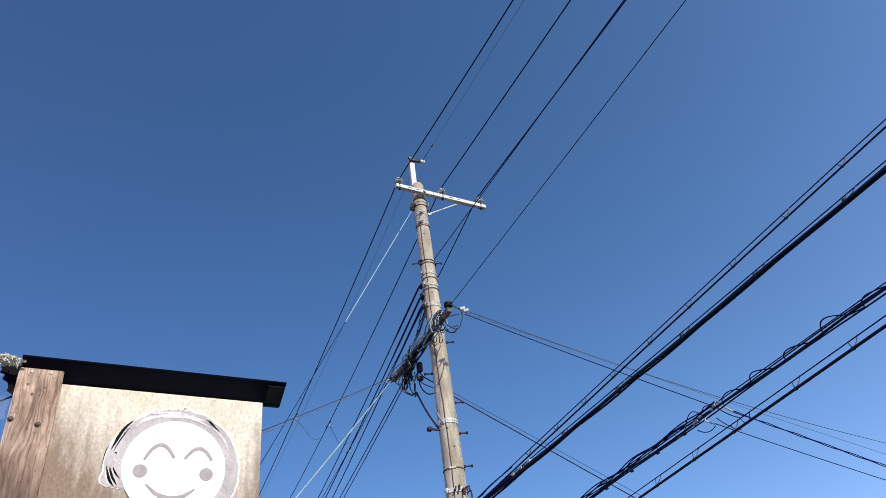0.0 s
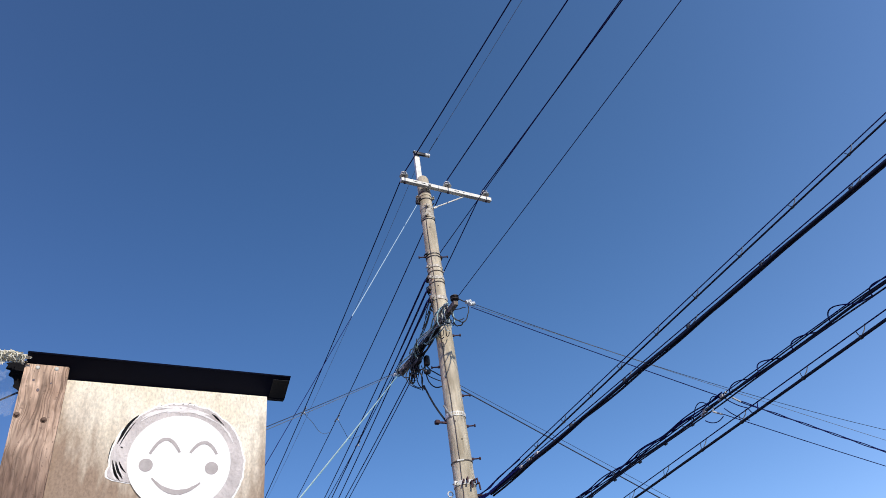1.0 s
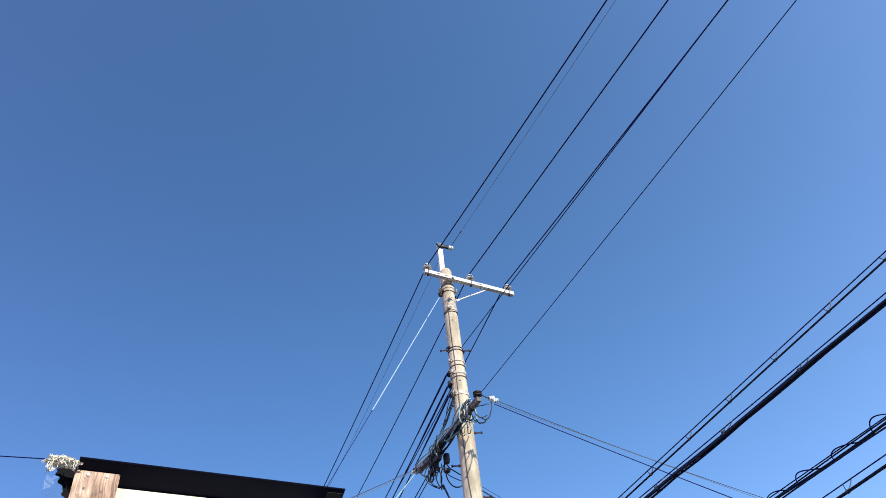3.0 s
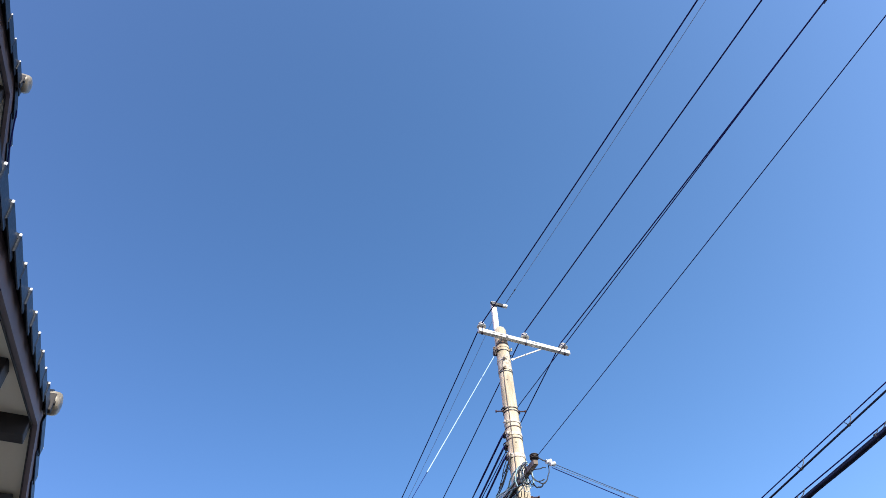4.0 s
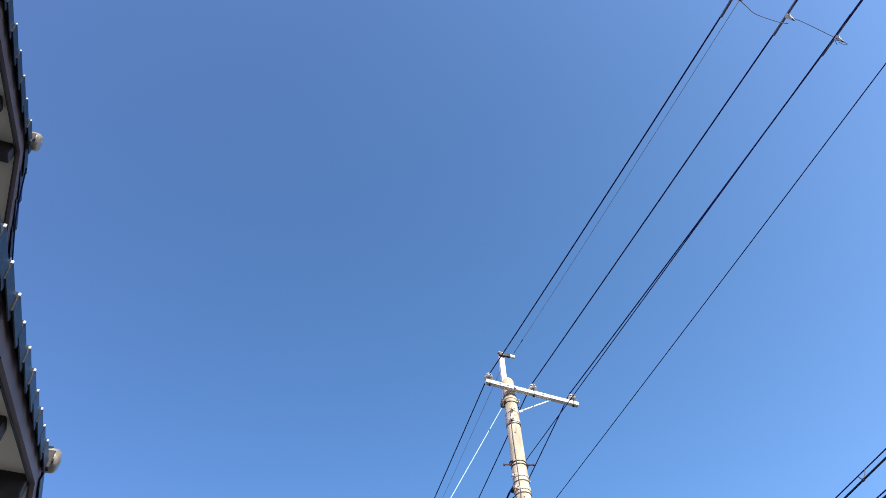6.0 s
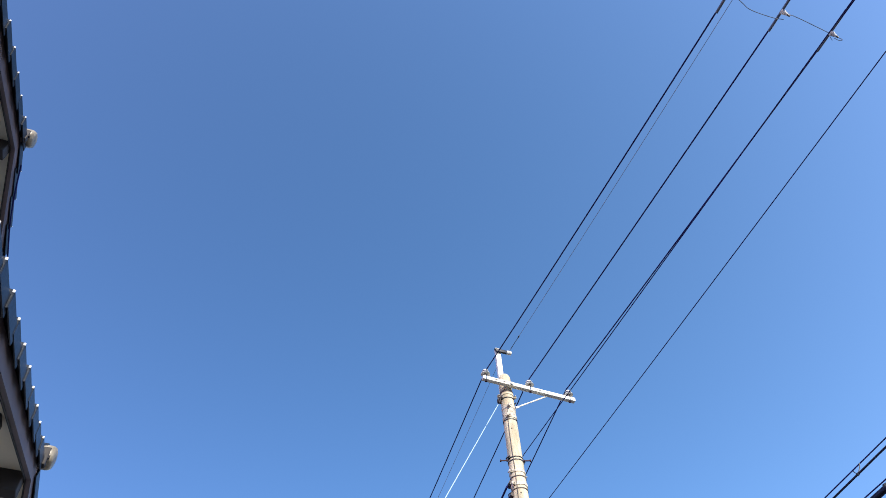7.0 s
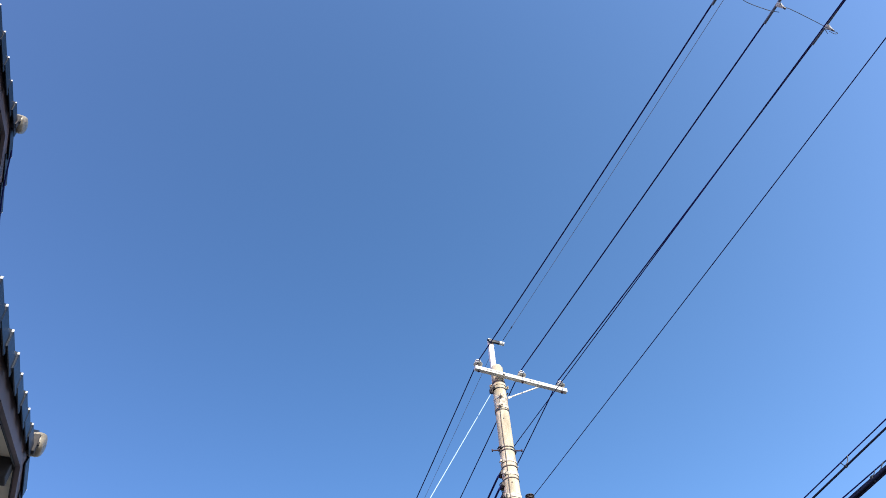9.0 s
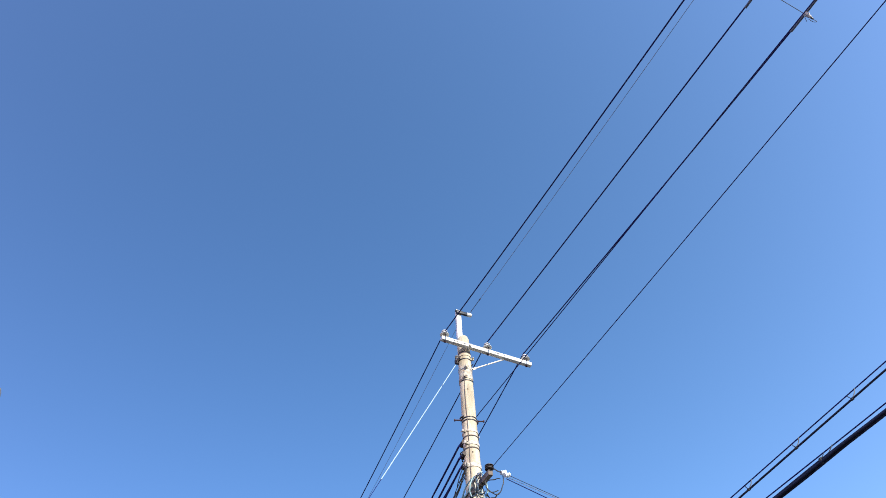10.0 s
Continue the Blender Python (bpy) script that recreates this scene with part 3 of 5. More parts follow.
loops((((4.12, 6.95), (4.14, 6.73), (4.22, 6.71)), ((4.20, 7.05), (4.12, 6.90), (4.20, 6.74)), ((4.10, 7.02), (4.20, 6.90), (4.24, 6.74))), PALE_WIRE, 0.006, "pale cable loop in front of the shaft", 7.43, 5)
loops((((4.18, 6.83), (4.20, 6.73), (4.26, 6.87)), ((4.25, 6.87), (4.28, 6.75), (4.34, 6.84)), ((4.15, 6.81), (4.16, 6.69), (4.25, 6.76))),
      LOOP_BLACK, 0.006, "thin black loop against the shaft", 7.70, 6)
for z0 in (7.865, 7.668, 7.50):
    loops((((4.29, z0 + 0.16), (4.23, z0 + 0.05), (4.26, z0 - 0.02)), ((4.30, z0 - 0.02), (4.24, z0 - 0.10), (4.30, z0 - 0.20))), LOOP_BLACK, 0.009, "short black lead between a wire and the shaft", 8.0, int(z0 * 100))
loops((((4.04, 6.87), (4.09, 6.97), (4.20, 6.96)), ((4.06, 6.70), (4.05, 6.48), (4.22, 6.34)), ((4.14, 6.70), (4.14, 6.43), (4.24, 6.36)),
       ((4.21, 6.70), (4.29, 6.55), (4.60, 6.51)), ((4.25, 6.70), (4.36, 6.41), (4.60, 6.47)), ((4.30, 6.72), (4.44, 6.60), (4.60, 6.58))), LOOP_BLACK, 0.008, "slack black cable loop below the rack", 8.5, 8)
loops((((4.18, 6.77), (4.21, 6.53), (4.22, 6.34)), ((4.08, 6.63), (4.29, 6.72), (4.36, 6.65)), ((3.90, 6.60), (3.98, 6.50), (4.11, 6.66)),
       ((4.10, 6.74), (4.00, 6.50), (4.20, 6.36)), ((4.28, 6.72), (4.23, 6.52), (4.24, 6.34))), LOOP_BLACK, 0.008, "slack black cable loop below the rack", 8.55, 9)
for p, s in (((4.15, 8.5, 6.78), (0.045, 0.13, 0.07)), ((4.27, 8.4, 6.75), (0.04, 0.05, 0.08)), ((4.26, 8.4, 6.57), (0.05, 0.04, 0.035))):
    bm = new_bm()
    box(bm, [c - e for c, e in zip(p, s)], [c + e for c, e in zip(p, s)], 0.03)
    on_pole("splice_closure", bm, BLACK_PLASTIC, "black plastic splice closure", True)
for z0 in (7.865, 7.668, 7.50):
    spool((4.235, 7.96, z0 + 0.035), RACK_STEEL, 0.036, Matrix.Rotation(radians(80), 4, "X"), label="dark dead-end insulator of a low-voltage wire", k=0.6)
# pale strands drawn tight along the near side of the bar, and short ties round it
for k, (mat, word) in enumerate(((PALE_WIRE, "pale"), (TEAL_WIRE, "teal"))):
    bm = new_bm()
    tube(bm, wave(sagging((4.15 - 0.02 * k, 7.55, 6.975 - 0.03 * k), (4.155 + 0.02 * k, 9.2, 6.975), 0.015, 40), 0.008, 0.8, k * 2.0, k * 4.0), 0.0085, 6)
    on_pole("rack_wire", bm, mat, word + " wire drawn tight along the rack", True)
tangle("cable_loop", LOOP_BLACK, 16, (4.18, 7.5, 6.97), (4.14, 8.9, 6.93), 0.11, 0.005, "thin black tie wire round the rack", 61)
tangle("cable_loop", LOOP_BLACK, 10, (4.22, 7.85, 7.52), (4.14, 8.3, 7.0), 0.09, 0.0055, "thin black lead between the wires and the rack", 67)
tangle("cable_loop", LOOP_BLACK, 18, (4.06, 8.2, 7.0), (4.2, 8.8, 6.62), 0.16, 0.0042, "thin black wire curl in the heap", 71)
tangle("cable_loop", TEAL_WIRE, 6, (4.08, 8.2, 7.0), (4.2, 8.7, 6.7), 0.13, 0.0045, "thin teal wire curl in the heap", 73)
# cable from the heap down to the bracket of the strap
bm = new_bm()
tube(bm, [Vector((4.23, 8.5, 6.40)).lerp(Vector((4.25, 7.97, 5.60)), i / 12) - Vector((0.015, 0, 0.02)) * math.sin(math.pi * i / 12) for i in range(13)], 0.013, 8)
on_pole("down_cable", bm, LOOP_BLACK, "black cable dropping to the strap bracket", True)
bm = new_bm()
box(bm, (4.12, 7.935, 5.565), (4.28, 7.96, 5.59), 0.004)
box(bm, (4.07, 7.91, 5.55), (4.13, 7.98, 5.60), 0.01)
on_pole("strap_bracket", bm, RUSTY, "dark rusty bracket beside the steel strap")
bm = new_bm()
tube(bm, [(4.29, 7.86, 5.60), (4.22, 7.84, 5.68), (4.17, 7.84, 5.77)], 0.013, 8)
on_pole("strap_end", bm, GALV_DULL, "turned-up strap end")
# cable ends and clamps at the lowest band
bm = new_bm()
for k in range(6):
    a = radians(238 + 16 * k)
    d = Vector((math.cos(a), math.sin(a), 0))
    p = Vector((pole_u(4.74), POLE_V, 4.74 + 0.025 * math.sin(k * 2.1))) + d * (pole_r(4.74) + 0.02)
    tube(bm, [p - d * 0.02, p + d * 0.02 + Vector((0.01, 0, 0.02)), p + d * 0.035 - Vector((0.0, 0, 0.03 + 0.02 * (k % 3)))], 0.012, 6)
on_pole("cable_clamps", bm, RUSTY, "dark cable ends and bolts on the lowest band", True)
bm = new_bm()
tube(bm, [(pole_u(4.66) - 0.172 + 0.034 * math.cos(k * math.tau / 20), 8.02, 4.655 + 0.034 * math.sin(k * math.tau / 20)) for k in range(21)], 0.008, 6)
on_pole("ring", bm, GALV, "steel thimble ring")


# ---- overhead wires ----
def line(name, p0, p1, sag, r, mat, label, group, n=48, category="overhead wire"):
    bm = new_bm()
    tube(bm, sagging(p0, p1, sag, n), r, 8)
    return tagged(part(name, bm, mat, None, smooth=True), label, category, group)


HV = "high-voltage wires"
NEAR_HV = (((3.935, 7.79, 9.815), (3.925, -22.2, 9.283), 0.56), ((4.70, 7.79, 9.845), (4.71, -22.2, 8.865), 0.18), ((5.405, 7.79, 9.86), (5.425, -22.2, 9.45), 0.30))
FAR_HV = (((3.935, 7.79, 9.815), (4.657, 37.76, 7.148), 0.67), ((4.70, 7.79, 9.85), (7.33, 37.67, 10.705), 0.67), ((5.405, 7.79, 9.87), (8.56, 37.63, 10.65), 0.67))
for p0, p1, sag in NEAR_HV:
    line("power_line", p0, p1, sag, 0.0094, BLACK_WIRE, "black covered high-voltage wire strung over the street", HV)
for p0, p1, sag in FAR_HV:
    line("power_line", p0, p1, sag, 0.0094, BLACK_WIRE, "black covered high-voltage wire running on past the pole", HV)
line("earth_wire", (4.55, 8.0, 10.66), (4.52, -22, 10.35), 0.41, 0.0035, GREY_WIRE, "thin grey earth wire from the pole-top clamp", "earth wires")
bm = new_bm()
tube(bm, [(4.550, 7.95, 10.655), (4.550, 7.80, 10.646), (4.550, 7.62, 10.634)], 0.0055, 8)
tube(bm, [(4.550, 7.630, 10.634), (4.550, 7.580, 10.634)], 0.010, 8)
tagged(part("wire_joint", bm, BLACK_PLASTIC, None, smooth=True), "dark armour rod and joint on the thin earth wire", "wire joint")
line("earth_wire", (4.35, 8.06, 10.38), (6.13, 37.74, 10.64), 0.67, 0.0035, GREY_WIRE, "thin grey earth wire running on past the pole", "earth wires")
bm = new_bm()
tube(bm, [Vector((4.43, 7.98, 8.385)), Vector((4.472, 8.03, 8.402))] + sagging((4.474, 7.82, 8.406), (4.842, -22, 8.218), 0.03, 48), 0.006, 8)
tagged(part("support_wire", bm, BLACK_WIRE, None, smooth=True), "black steel support wire from the upper pole band", "overhead wire", "support wires")
line("low_voltage_wire", (4.215, 7.1, 7.02), (4.14, -22.9, 7.82), 0.20, 0.0045, BLACK_WIRE, "single black low-voltage wire from the rack insulator", "low-voltage wires")
LOW_FAR = ((7.865, 8.06, 0.009), (7.668, 7.40, 0.010), (7.50, 6.68, 0.009), (6.94, 7.67, 0.008), (6.858, 7.33, 0.007))
for z0, z1, r in LOW_FAR:
    line("low_voltage_wire", (4.19, 8.0, z0), (7.13, 37.86, z1), 0.67, r, BLACK_WIRE, "black low-voltage wire running on past the pole", "low-voltage wires")
# sleeves over the first stretch of the low-voltage wires
for z0, z1, s in ((7.865, 8.06, 0.055), (7.668, 7.40, 0.06), (7.50, 6.68, 0.05)):
    bm = new_bm()
    run = sagging((4.19, 8.0, z0), (7.13, 37.86, z1), 0.67, 200)[: int(200 * s)]
    tube(bm, [Vector((4.272, 7.93, z0 + 0.13)), Vector((4.235, 7.96, z0 + 0.07))] + run[:-3], 0.0145, 8)
    tube(bm, run[-4:], 0.0145, 8, r1=0.0095)
    tagged(part("wire_sleeve", bm, BLACK_WIRE, None, smooth=True), "black protective sleeve over a wire beside the pole", "wire sleeve", "wire sleeves")
# guy wire down to its anchor across the lane, sheathed along its upper part
GUY_A, GUY_B = Vector((4.24, 7.95, 9.44)), Vector((-0.66, 6.995, 0.0))
line("guy_wire", GUY_A, GUY_B, 0.0, 0.004, BLACK_WIRE, "thin dark guy wire from the upper band to the ground", "guy wires")
bm = new_bm()
tube(bm, [GUY_A.lerp(GUY_B, k) for k in (0.012, 0.14, 0.272)], 0.0072, 10)
tagged(part("guy_guard", bm, WHITE_WIRE, None, smooth=True), "white plastic guard sleeve over the guy wire", "wire sleeve", "wire sleeves")
line("drop_wire", (4.19, 9.2, 6.985), (-1.42, 6.1, 0.10), 0.13, 0.006, TEAL_WIRE, "pale teal telephone drop wire from the rack end", "drop wires")
line("drop_wire", (4.16, 9.22, 6.95), (-1.42, 6.1, 0.05), 0.10, 0.005, PALE_WIRE, "pale telephone drop wire from the rack end", "drop wires")
bm = new_bm()
tube(bm, wave(sagging((4.21, 7.5, 7.02), (4.19, 9.25, 6.93), 0.02, 30), 0.03, 0.5), 0.009, 6)
tagged(part("drop_wire", bm, TEAL_WIRE, None, smooth=True), "teal wire laid along the pole rack", "overhead wire", "drop wires")
# service drops to the houses on both sides
for dz, mat in ((0.0, SLATE_WIRE), (-0.05, GREY_WIRE)):
    line("service_wire", (4.17, 9.2, 7.0 + dz * 0.4), (-1.42, 3.14, 1.985 + 0.8 * dz), 0.03, 0.0045 if dz == 0 else 0.004, mat, "paired service wire leading to a house", "service wires")
for z0, z1, sag, r, mat in ((6.939, 5.34, 0.55, 0.0042, SLATE_WIRE), (6.90, 3.97, 0.093, 0.0035, GREY_WIRE)):
    line("service_wire", (4.39, 7.1, z0), (20.0, 7.1, z1), sag, r, mat, "grey service wire crossing the street", "service wires")
line("service_wire", (4.39, 7.1, 6.87), (6.27, 5.25, 4.81), 0.012, 0.0055, BLACK_WIRE, "black service wire from the rack to the street cable clamp", "service wires")
for dz, r in ((0.0, 0.0085), (0.06, 0.0035)):
    line("service_cable", (4.48, 8.0, 6.15 + dz), (15.5, 8.25, 1.05 + dz * 3), 0.0, r, SLATE_WIRE, "slate-grey service cable leading down across the street", "service wires")

# jumpers clamped across the high-voltage wires
def clamp(p, k):
    """A bolted clamp on a wire with the sleeve that covers it; k: its size."""
    t = thing("jumper_clamp", "pale plastic jumper clamp on a sleeved high-voltage wire", "wire clamp", "jumper clamps", p)
    bm = new_bm()
    tube(bm, [(0, -0.29 * k, 0.0), (0, -0.26 * k, 0.0), (0, 0.22 * k, 0.0), (0, 0.25 * k, 0.0)], 0.0125 + 0.003 * k, 10)
    part("sleeve", bm, CLAMP_SLEEVE, t, "grey plastic sleeve", True)
    m = Matrix.Rotation(radians(-35), 4, "Y") @ Matrix.Diagonal((k, k, k, 1))
    bm = new_bm()
    lathe(bm, [(0.012, 0), (0.030, 0.0), (0.030, -0.03), (0.021, -0.05), (0.015, -0.085), (0, -0.09)], m, 14)
    part("clamp_body", bm, PALE_PLASTIC, t, "pale clamp body", True)
    bm = new_bm()
    tube(bm, [m @ Vector((0, 0, -0.085)), m @ Vector((0, 0, -0.115))], 0.012 * k, 8)
    part("clamp_bolt", bm, HANGER, t, "dark clamp bolt", True)
    return t


def on_wire(w, y):
    """The place at y on a wire given by its ends and sag."""
    k = (y - w[0][1]) / (w[1][1] - w[0][1])
    return Vector(w[0]).lerp(Vector(w[1]), k) - Vector((0, 0, 4 * w[2] * k * (1 - k)))


def through_points(ctrl, n=8):
    """A smooth run through a few places."""
    c = [Vector(p) for p in ctrl]
    c = [c[0] * 2 - c[1]] + c + [c[-1] * 2 - c[-2]]
    out = []
    for a, b, d, e in zip(c, c[1:], c[2:], c[3:]):
        for i in range(n):
            q = i / n
            out.append(0.5 * (2 * b + (d - a) * q + (2 * a - 5 * b + 4 * d - e) * q * q + (3 * b - a - 3 * d + e) * q ** 3))
    return out + [c[-2]]


def jumper(ctrl, r=0.0042):
    bm = new_bm()
    tube(bm, through_points(ctrl), r, 6)
    tagged(part("jumper_wire", bm, JUMPER_WIRE, None, smooth=True), "thin slate-grey jumper wire between two high-voltage wires", "jumper wire", "jumper wires")


near = [on_wire(w, y) for w, y in zip(NEAR_HV, (1.15, 1.17, 1.20))]
far = [on_wire(w, y) for w, y in zip(FAR_HV, (14.4, 16.2, 17.6))]
for p in near:
    clamp(p, 0.95)
for p in far:
    clamp(p, 0.75)
jumper([near[0] + Vector((0.03, 0, -0.06)), (4.10, 1.19, 9.26), (4.264, 1.235, 9.313), (4.598, 1.249, 9.426), (4.752, 1.233, 9.463)])
jumper([near[1] + Vector((0.055, -0.01, -0.075)), (4.86, 1.165, 9.475), (5.069, 1.179, 9.50), (5.387, 1.203, 9.524), (5.46, 1.21, 9.50)])
jumper([(5.46, 1.26, 9.524), (5.40, 1.225, 9.515), (5.47, 1.21, 9.505), (5.566, 1.215, 9.524), (5.54, 1.235, 9.53), (5.46, 1.23, 9.52)], 0.0036)
jumper([far[0] + Vector((0.03, 0, -0.05)), (4.47, 15.0, 8.82), (4.86, 15.8, 8.99), (5.17, 16.4, 9.22), on_wire(FAR_HV[1], 17.0)], 0.006)
jumper([far[1] + Vector((0.04, 0, -0.06)), (5.70, 16.5, 9.40), (5.96, 16.8, 9.31), on_wire(FAR_HV[2], 17.0)], 0.006)

# ---- communication cables ----
def at(p0, p1, sag, s):
    return Vector(p0).lerp(Vector(p1), s) - Vector((0, 0, 4 * sag * s * (1 - s)))


def cable_run(label, mp, cp, places, hanger, bundle=((0, 0, 0.011),), wander=0.0, belly=0.0):
    """A messenger wire and a cable that hangs from it by hangers; mp, cp: ends and sag; places: y of the hangers."""
    t = thing("communication_cable", label, "overhead cable", "communication cables", mp[0])
    back = Matrix.Translation(-Vector(mp[0]))
    bm = new_bm()
    tube(bm, sagging(*mp, 120), 0.006, 8)
    bm.transform(back)
    part("messenger_wire", bm, BLACK_WIRE, t, "", True)
    for k, (du, dz, r) in enumerate(bundle):
        bm = new_bm()
        run = [p + Vector((du, 0, dz)) for p in sagging(*cp, 240)]
        if wander:
            run = wave(run, wander, 1.9 + 0.37 * k, k * 1.7, k * 5.0)
        if belly:
            gap = (places[0] - places[-1]) / (len(places) - 1)
            run = [p - Vector((0, 0, belly * (0.4 + 0.3 * k) * math.sin(math.pi * (((places[0] - p.y) / gap) % 1.0)) * (0.8 + 0.5 * noise.noise(Vector((p.y * 0.4, k, 0)))) * min(1.0, max(0.15, (p.y - 2.5) / 2.5)))) for p in run]
        tube(bm, run, r, 10)
        bm.transform(back)
        part("cable", bm, CABLE, t, "", True)
    for y in places:
        s = (y - mp[0][1]) / (mp[1][1] - mp[0][1])
        a = at(*mp, s)
        s2 = (y - cp[0][1]) / (cp[1][1] - cp[0][1])
        b = at(*cp, s2)
        bm = new_bm()
        if hanger == "ring":
            w = 0.02
            loop = [a + Vector((0, -w, 0.012)), a + Vector((0, w, 0.012)), b + Vector((0, w * 1.4, -0.014)), b + Vector((0, -w * 1.4, -0.014)), a + Vector((0, -w, 0.012))]
            tube(bm, loop, 0.0055, 6)
        else:
            wide = 0.0045 + (0.010 if len(bundle) > 1 else 0.0)
            tube(bm, [b + Vector((0, 0.011, 0)), b + Vector((0, -0.011, 0))], bundle[0][2] + wide, 12)
            tube(bm, [b, a.lerp(b, 0.4) + Vector((0.008, -0.02, 0)), a + Vector((0, -0.03, 0.008))], 0.0045, 6)
            tube(bm, [b, a.lerp(b, 0.55) + Vector((-0.008, 0.035, 0)), a + Vector((0, 0.075, 0.0))], 0.004, 6)
        bm.transform(back)
        part("hanger", bm, BLACK_PLASTIC if hanger == "ring" else HANGER, t, "", True)
    return t


cable_run("black cable slung under a steel messenger wire by wire rings",
          ((4.73, 7.8, 4.751), (9.163, -10, 8.814), -0.095), ((4.731, 7.8, 4.687), (8.91, -10, 8.518), -0.112),
          [7.0, 6.51, 6.04, 5.57, 5.01, 4.45, 3.86, 3.21] + [2.57 - 0.63 * k for k in range(12)], "saddle", bundle=((0, 0, 0.0095),))
cable_run("thick black bundle of cables hung below a messenger wire",
          ((4.644, 7.8, 4.632), (8.828, -10, 8.151), 0.094), ((4.671, 7.8, 4.61), (7.944, -10, 7.443), 0.087),
          [6.99, 6.27, 5.39, 4.46, 3.53, 2.55] + [1.6 - 0.95 * k for k in range(8)], "saddle",
          bundle=((0, 0, 0.017), (0.022, 0.010, 0.014), (-0.018, -0.014, 0.012), (0.006, -0.024, 0.0115)), wander=0.007, belly=0.014)
# lead-in of both runs at the pole band
lead_in = thing("cable_lead_in", "black cable ends gathered at the lowest pole band", "overhead cable", "communication cables", (4.5, 7.9, 4.6))
LEAD_BACK = Matrix.Translation((-4.5, -7.9, -4.6))
tails = []
for k in range(6):
    a = Vector((pole_u(4.6) + 0.13, 7.90 + 0.01 * k, 4.56 + 0.012 * (k - 3)))
    b = Vector((4.69 + 0.006 * (k - 3), 7.62, 4.635 + 0.012 * (k % 3) + (0.09 if k == 5 else 0.0)))
    tails.append([a, a.lerp(b, 0.5) - Vector((0, 0, 0.012)), b, b + Vector((0.09, -0.4, 0.07))])
for z in (4.751, 4.687):
    tails.append([(4.73, 7.8, z), (4.69, 7.86, z - 0.05), (pole_u(4.6) + 0.12, 7.95, 4.60)])
for run in tails:
    bm = new_bm()
    tube(bm, run, 0.008, 6)
    bm.transform(LEAD_BACK)
    part("cable_tail", bm, BLACK_WIRE, lead_in, "", True)
bm = new_bm()
for y in (7.05, 6.9, 7.2):
    b = Vector((4.68 + (7.8 - y) * 0.185, y, 4.612 + (7.8 - y) * 0.165))
    box(bm, b - Vector((0.03, 0.035, 0.02)), b + Vector((0.015, 0.035, 0.014)), 0.004)
tagged(part("cable_joint", bm, PALE_PLASTIC, None), "pale plastic joint clamps on the gathered cables", "cable joint")

SECOND_M = ((6.25, 38, 4.0), (6.25, -22, 5.50), 0.0)
SECOND_C = ((6.25, 38, 3.90), (6.25, -22, 5.485), 0.0)
second = cable_run("black cables with loosely wound drop wires below a messenger wire", SECOND_M, SECOND_C,
                   [], "ring", bundle=((0, 0, 0.0125), (0.02, 0.040, 0.007), (-0.02, -0.036, 0.008)), wander=0.012)
back = Matrix.Translation(-Vector(SECOND_M[0]))


def second_z(y):
    return at(*SECOND_C, (38 - y) / 60).z


# a thin wire thrown over the cables in arches
bm = new_bm()
pts = []
for i in range(700):
    q = i / 70
    f = q % 1.0
    rise = math.sin(math.pi * (f / 0.72) ** 0.62) if f < 0.72 else 0.0
    y = 5.10 - 0.475 * q + 0.05 * rise
    pts.append(Vector((6.25 + 0.03 * math.sin(q * 5), y, second_z(y) - 0.01 + (0.092 + 0.025 * math.sin(q * 2.3)) * rise)))
tube(bm, pts, 0.0065, 6)
bm.transform(back)
part("wound_wire", bm, BLACK_WIRE, second, "thin drop wire thrown loosely over the cables", True)
for k in range(3):
    bm = new_bm()
    run = [Vector((6.25, y, second_z(y) + 0.045 + 0.018 * k)) for y in [5.2 + 0.06 * i for i in range(250)]]
    tube(bm, wave(run, 0.022, 0.55 + 0.17 * k, 2.0 * k, k * 3.0), 0.0075, 6)
    bm.transform(back)
    part("wound_wire", bm, BLACK_WIRE, second, "thin drop wires wound loosely round the cables", True)
for y in (5.775, 6.28, 6.806, 7.361, 7.92):
    bm = new_bm()
    b = Vector((6.25, y, second_z(y) - 0.035))
    tube(bm, [b + Vector((0, 0.018, 0)), b + Vector((0, -0.018, 0))], 0.016, 8)
    tube(bm, [b, b + Vector((0, -0.01, 0.05)), b + Vector((0, -0.03, 0.09))], 0.0045, 6)
    tube(bm, [b, b + Vector((0, 0.09, 0.02)), b + Vector((0, 0.16, 0.05))], 0.004, 6)
    bm.transform(back)
    part("hanger", bm, BLACK_PLASTIC, second, "", True)
# terminal clamps where the drops leave the cable
for y, z in ((5.22, 4.80), (5.53, 4.765)):
    bm = new_bm()
    for dy, dz, e in ((0, 0, 0.024), (0.05, -0.02, 0.018), (-0.06, 0.015, 0.014)):
        b = Vector((6.25, y + dy, z + dz))
        box(bm, b - Vector((e, e, e * 0.8)), b + Vector((e, e, e * 0.8)), 0.006)
    bm.transform(back)
    part("drop_clamp", bm, GALV_DULL, second, "dull metal drop-wire clamp", False)
for p0, p1 in (((6.37, 5.2, 4.785), (6.47, 5.2, 4.745)), ((6.20, 5.38, 4.69), (6.28, 5.33, 4.64))):
    bm = new_bm()
    tube(bm, [p0, p1], 0.010, 8)
    tube(bm, [Vector((6.25, p0[1], second_z(p0[1]))), p0], 0.004, 6)
    bm.transform(back)
    part("wedge_clamp", bm, PALE_PLASTIC, second, "pale wedge clamp", True)
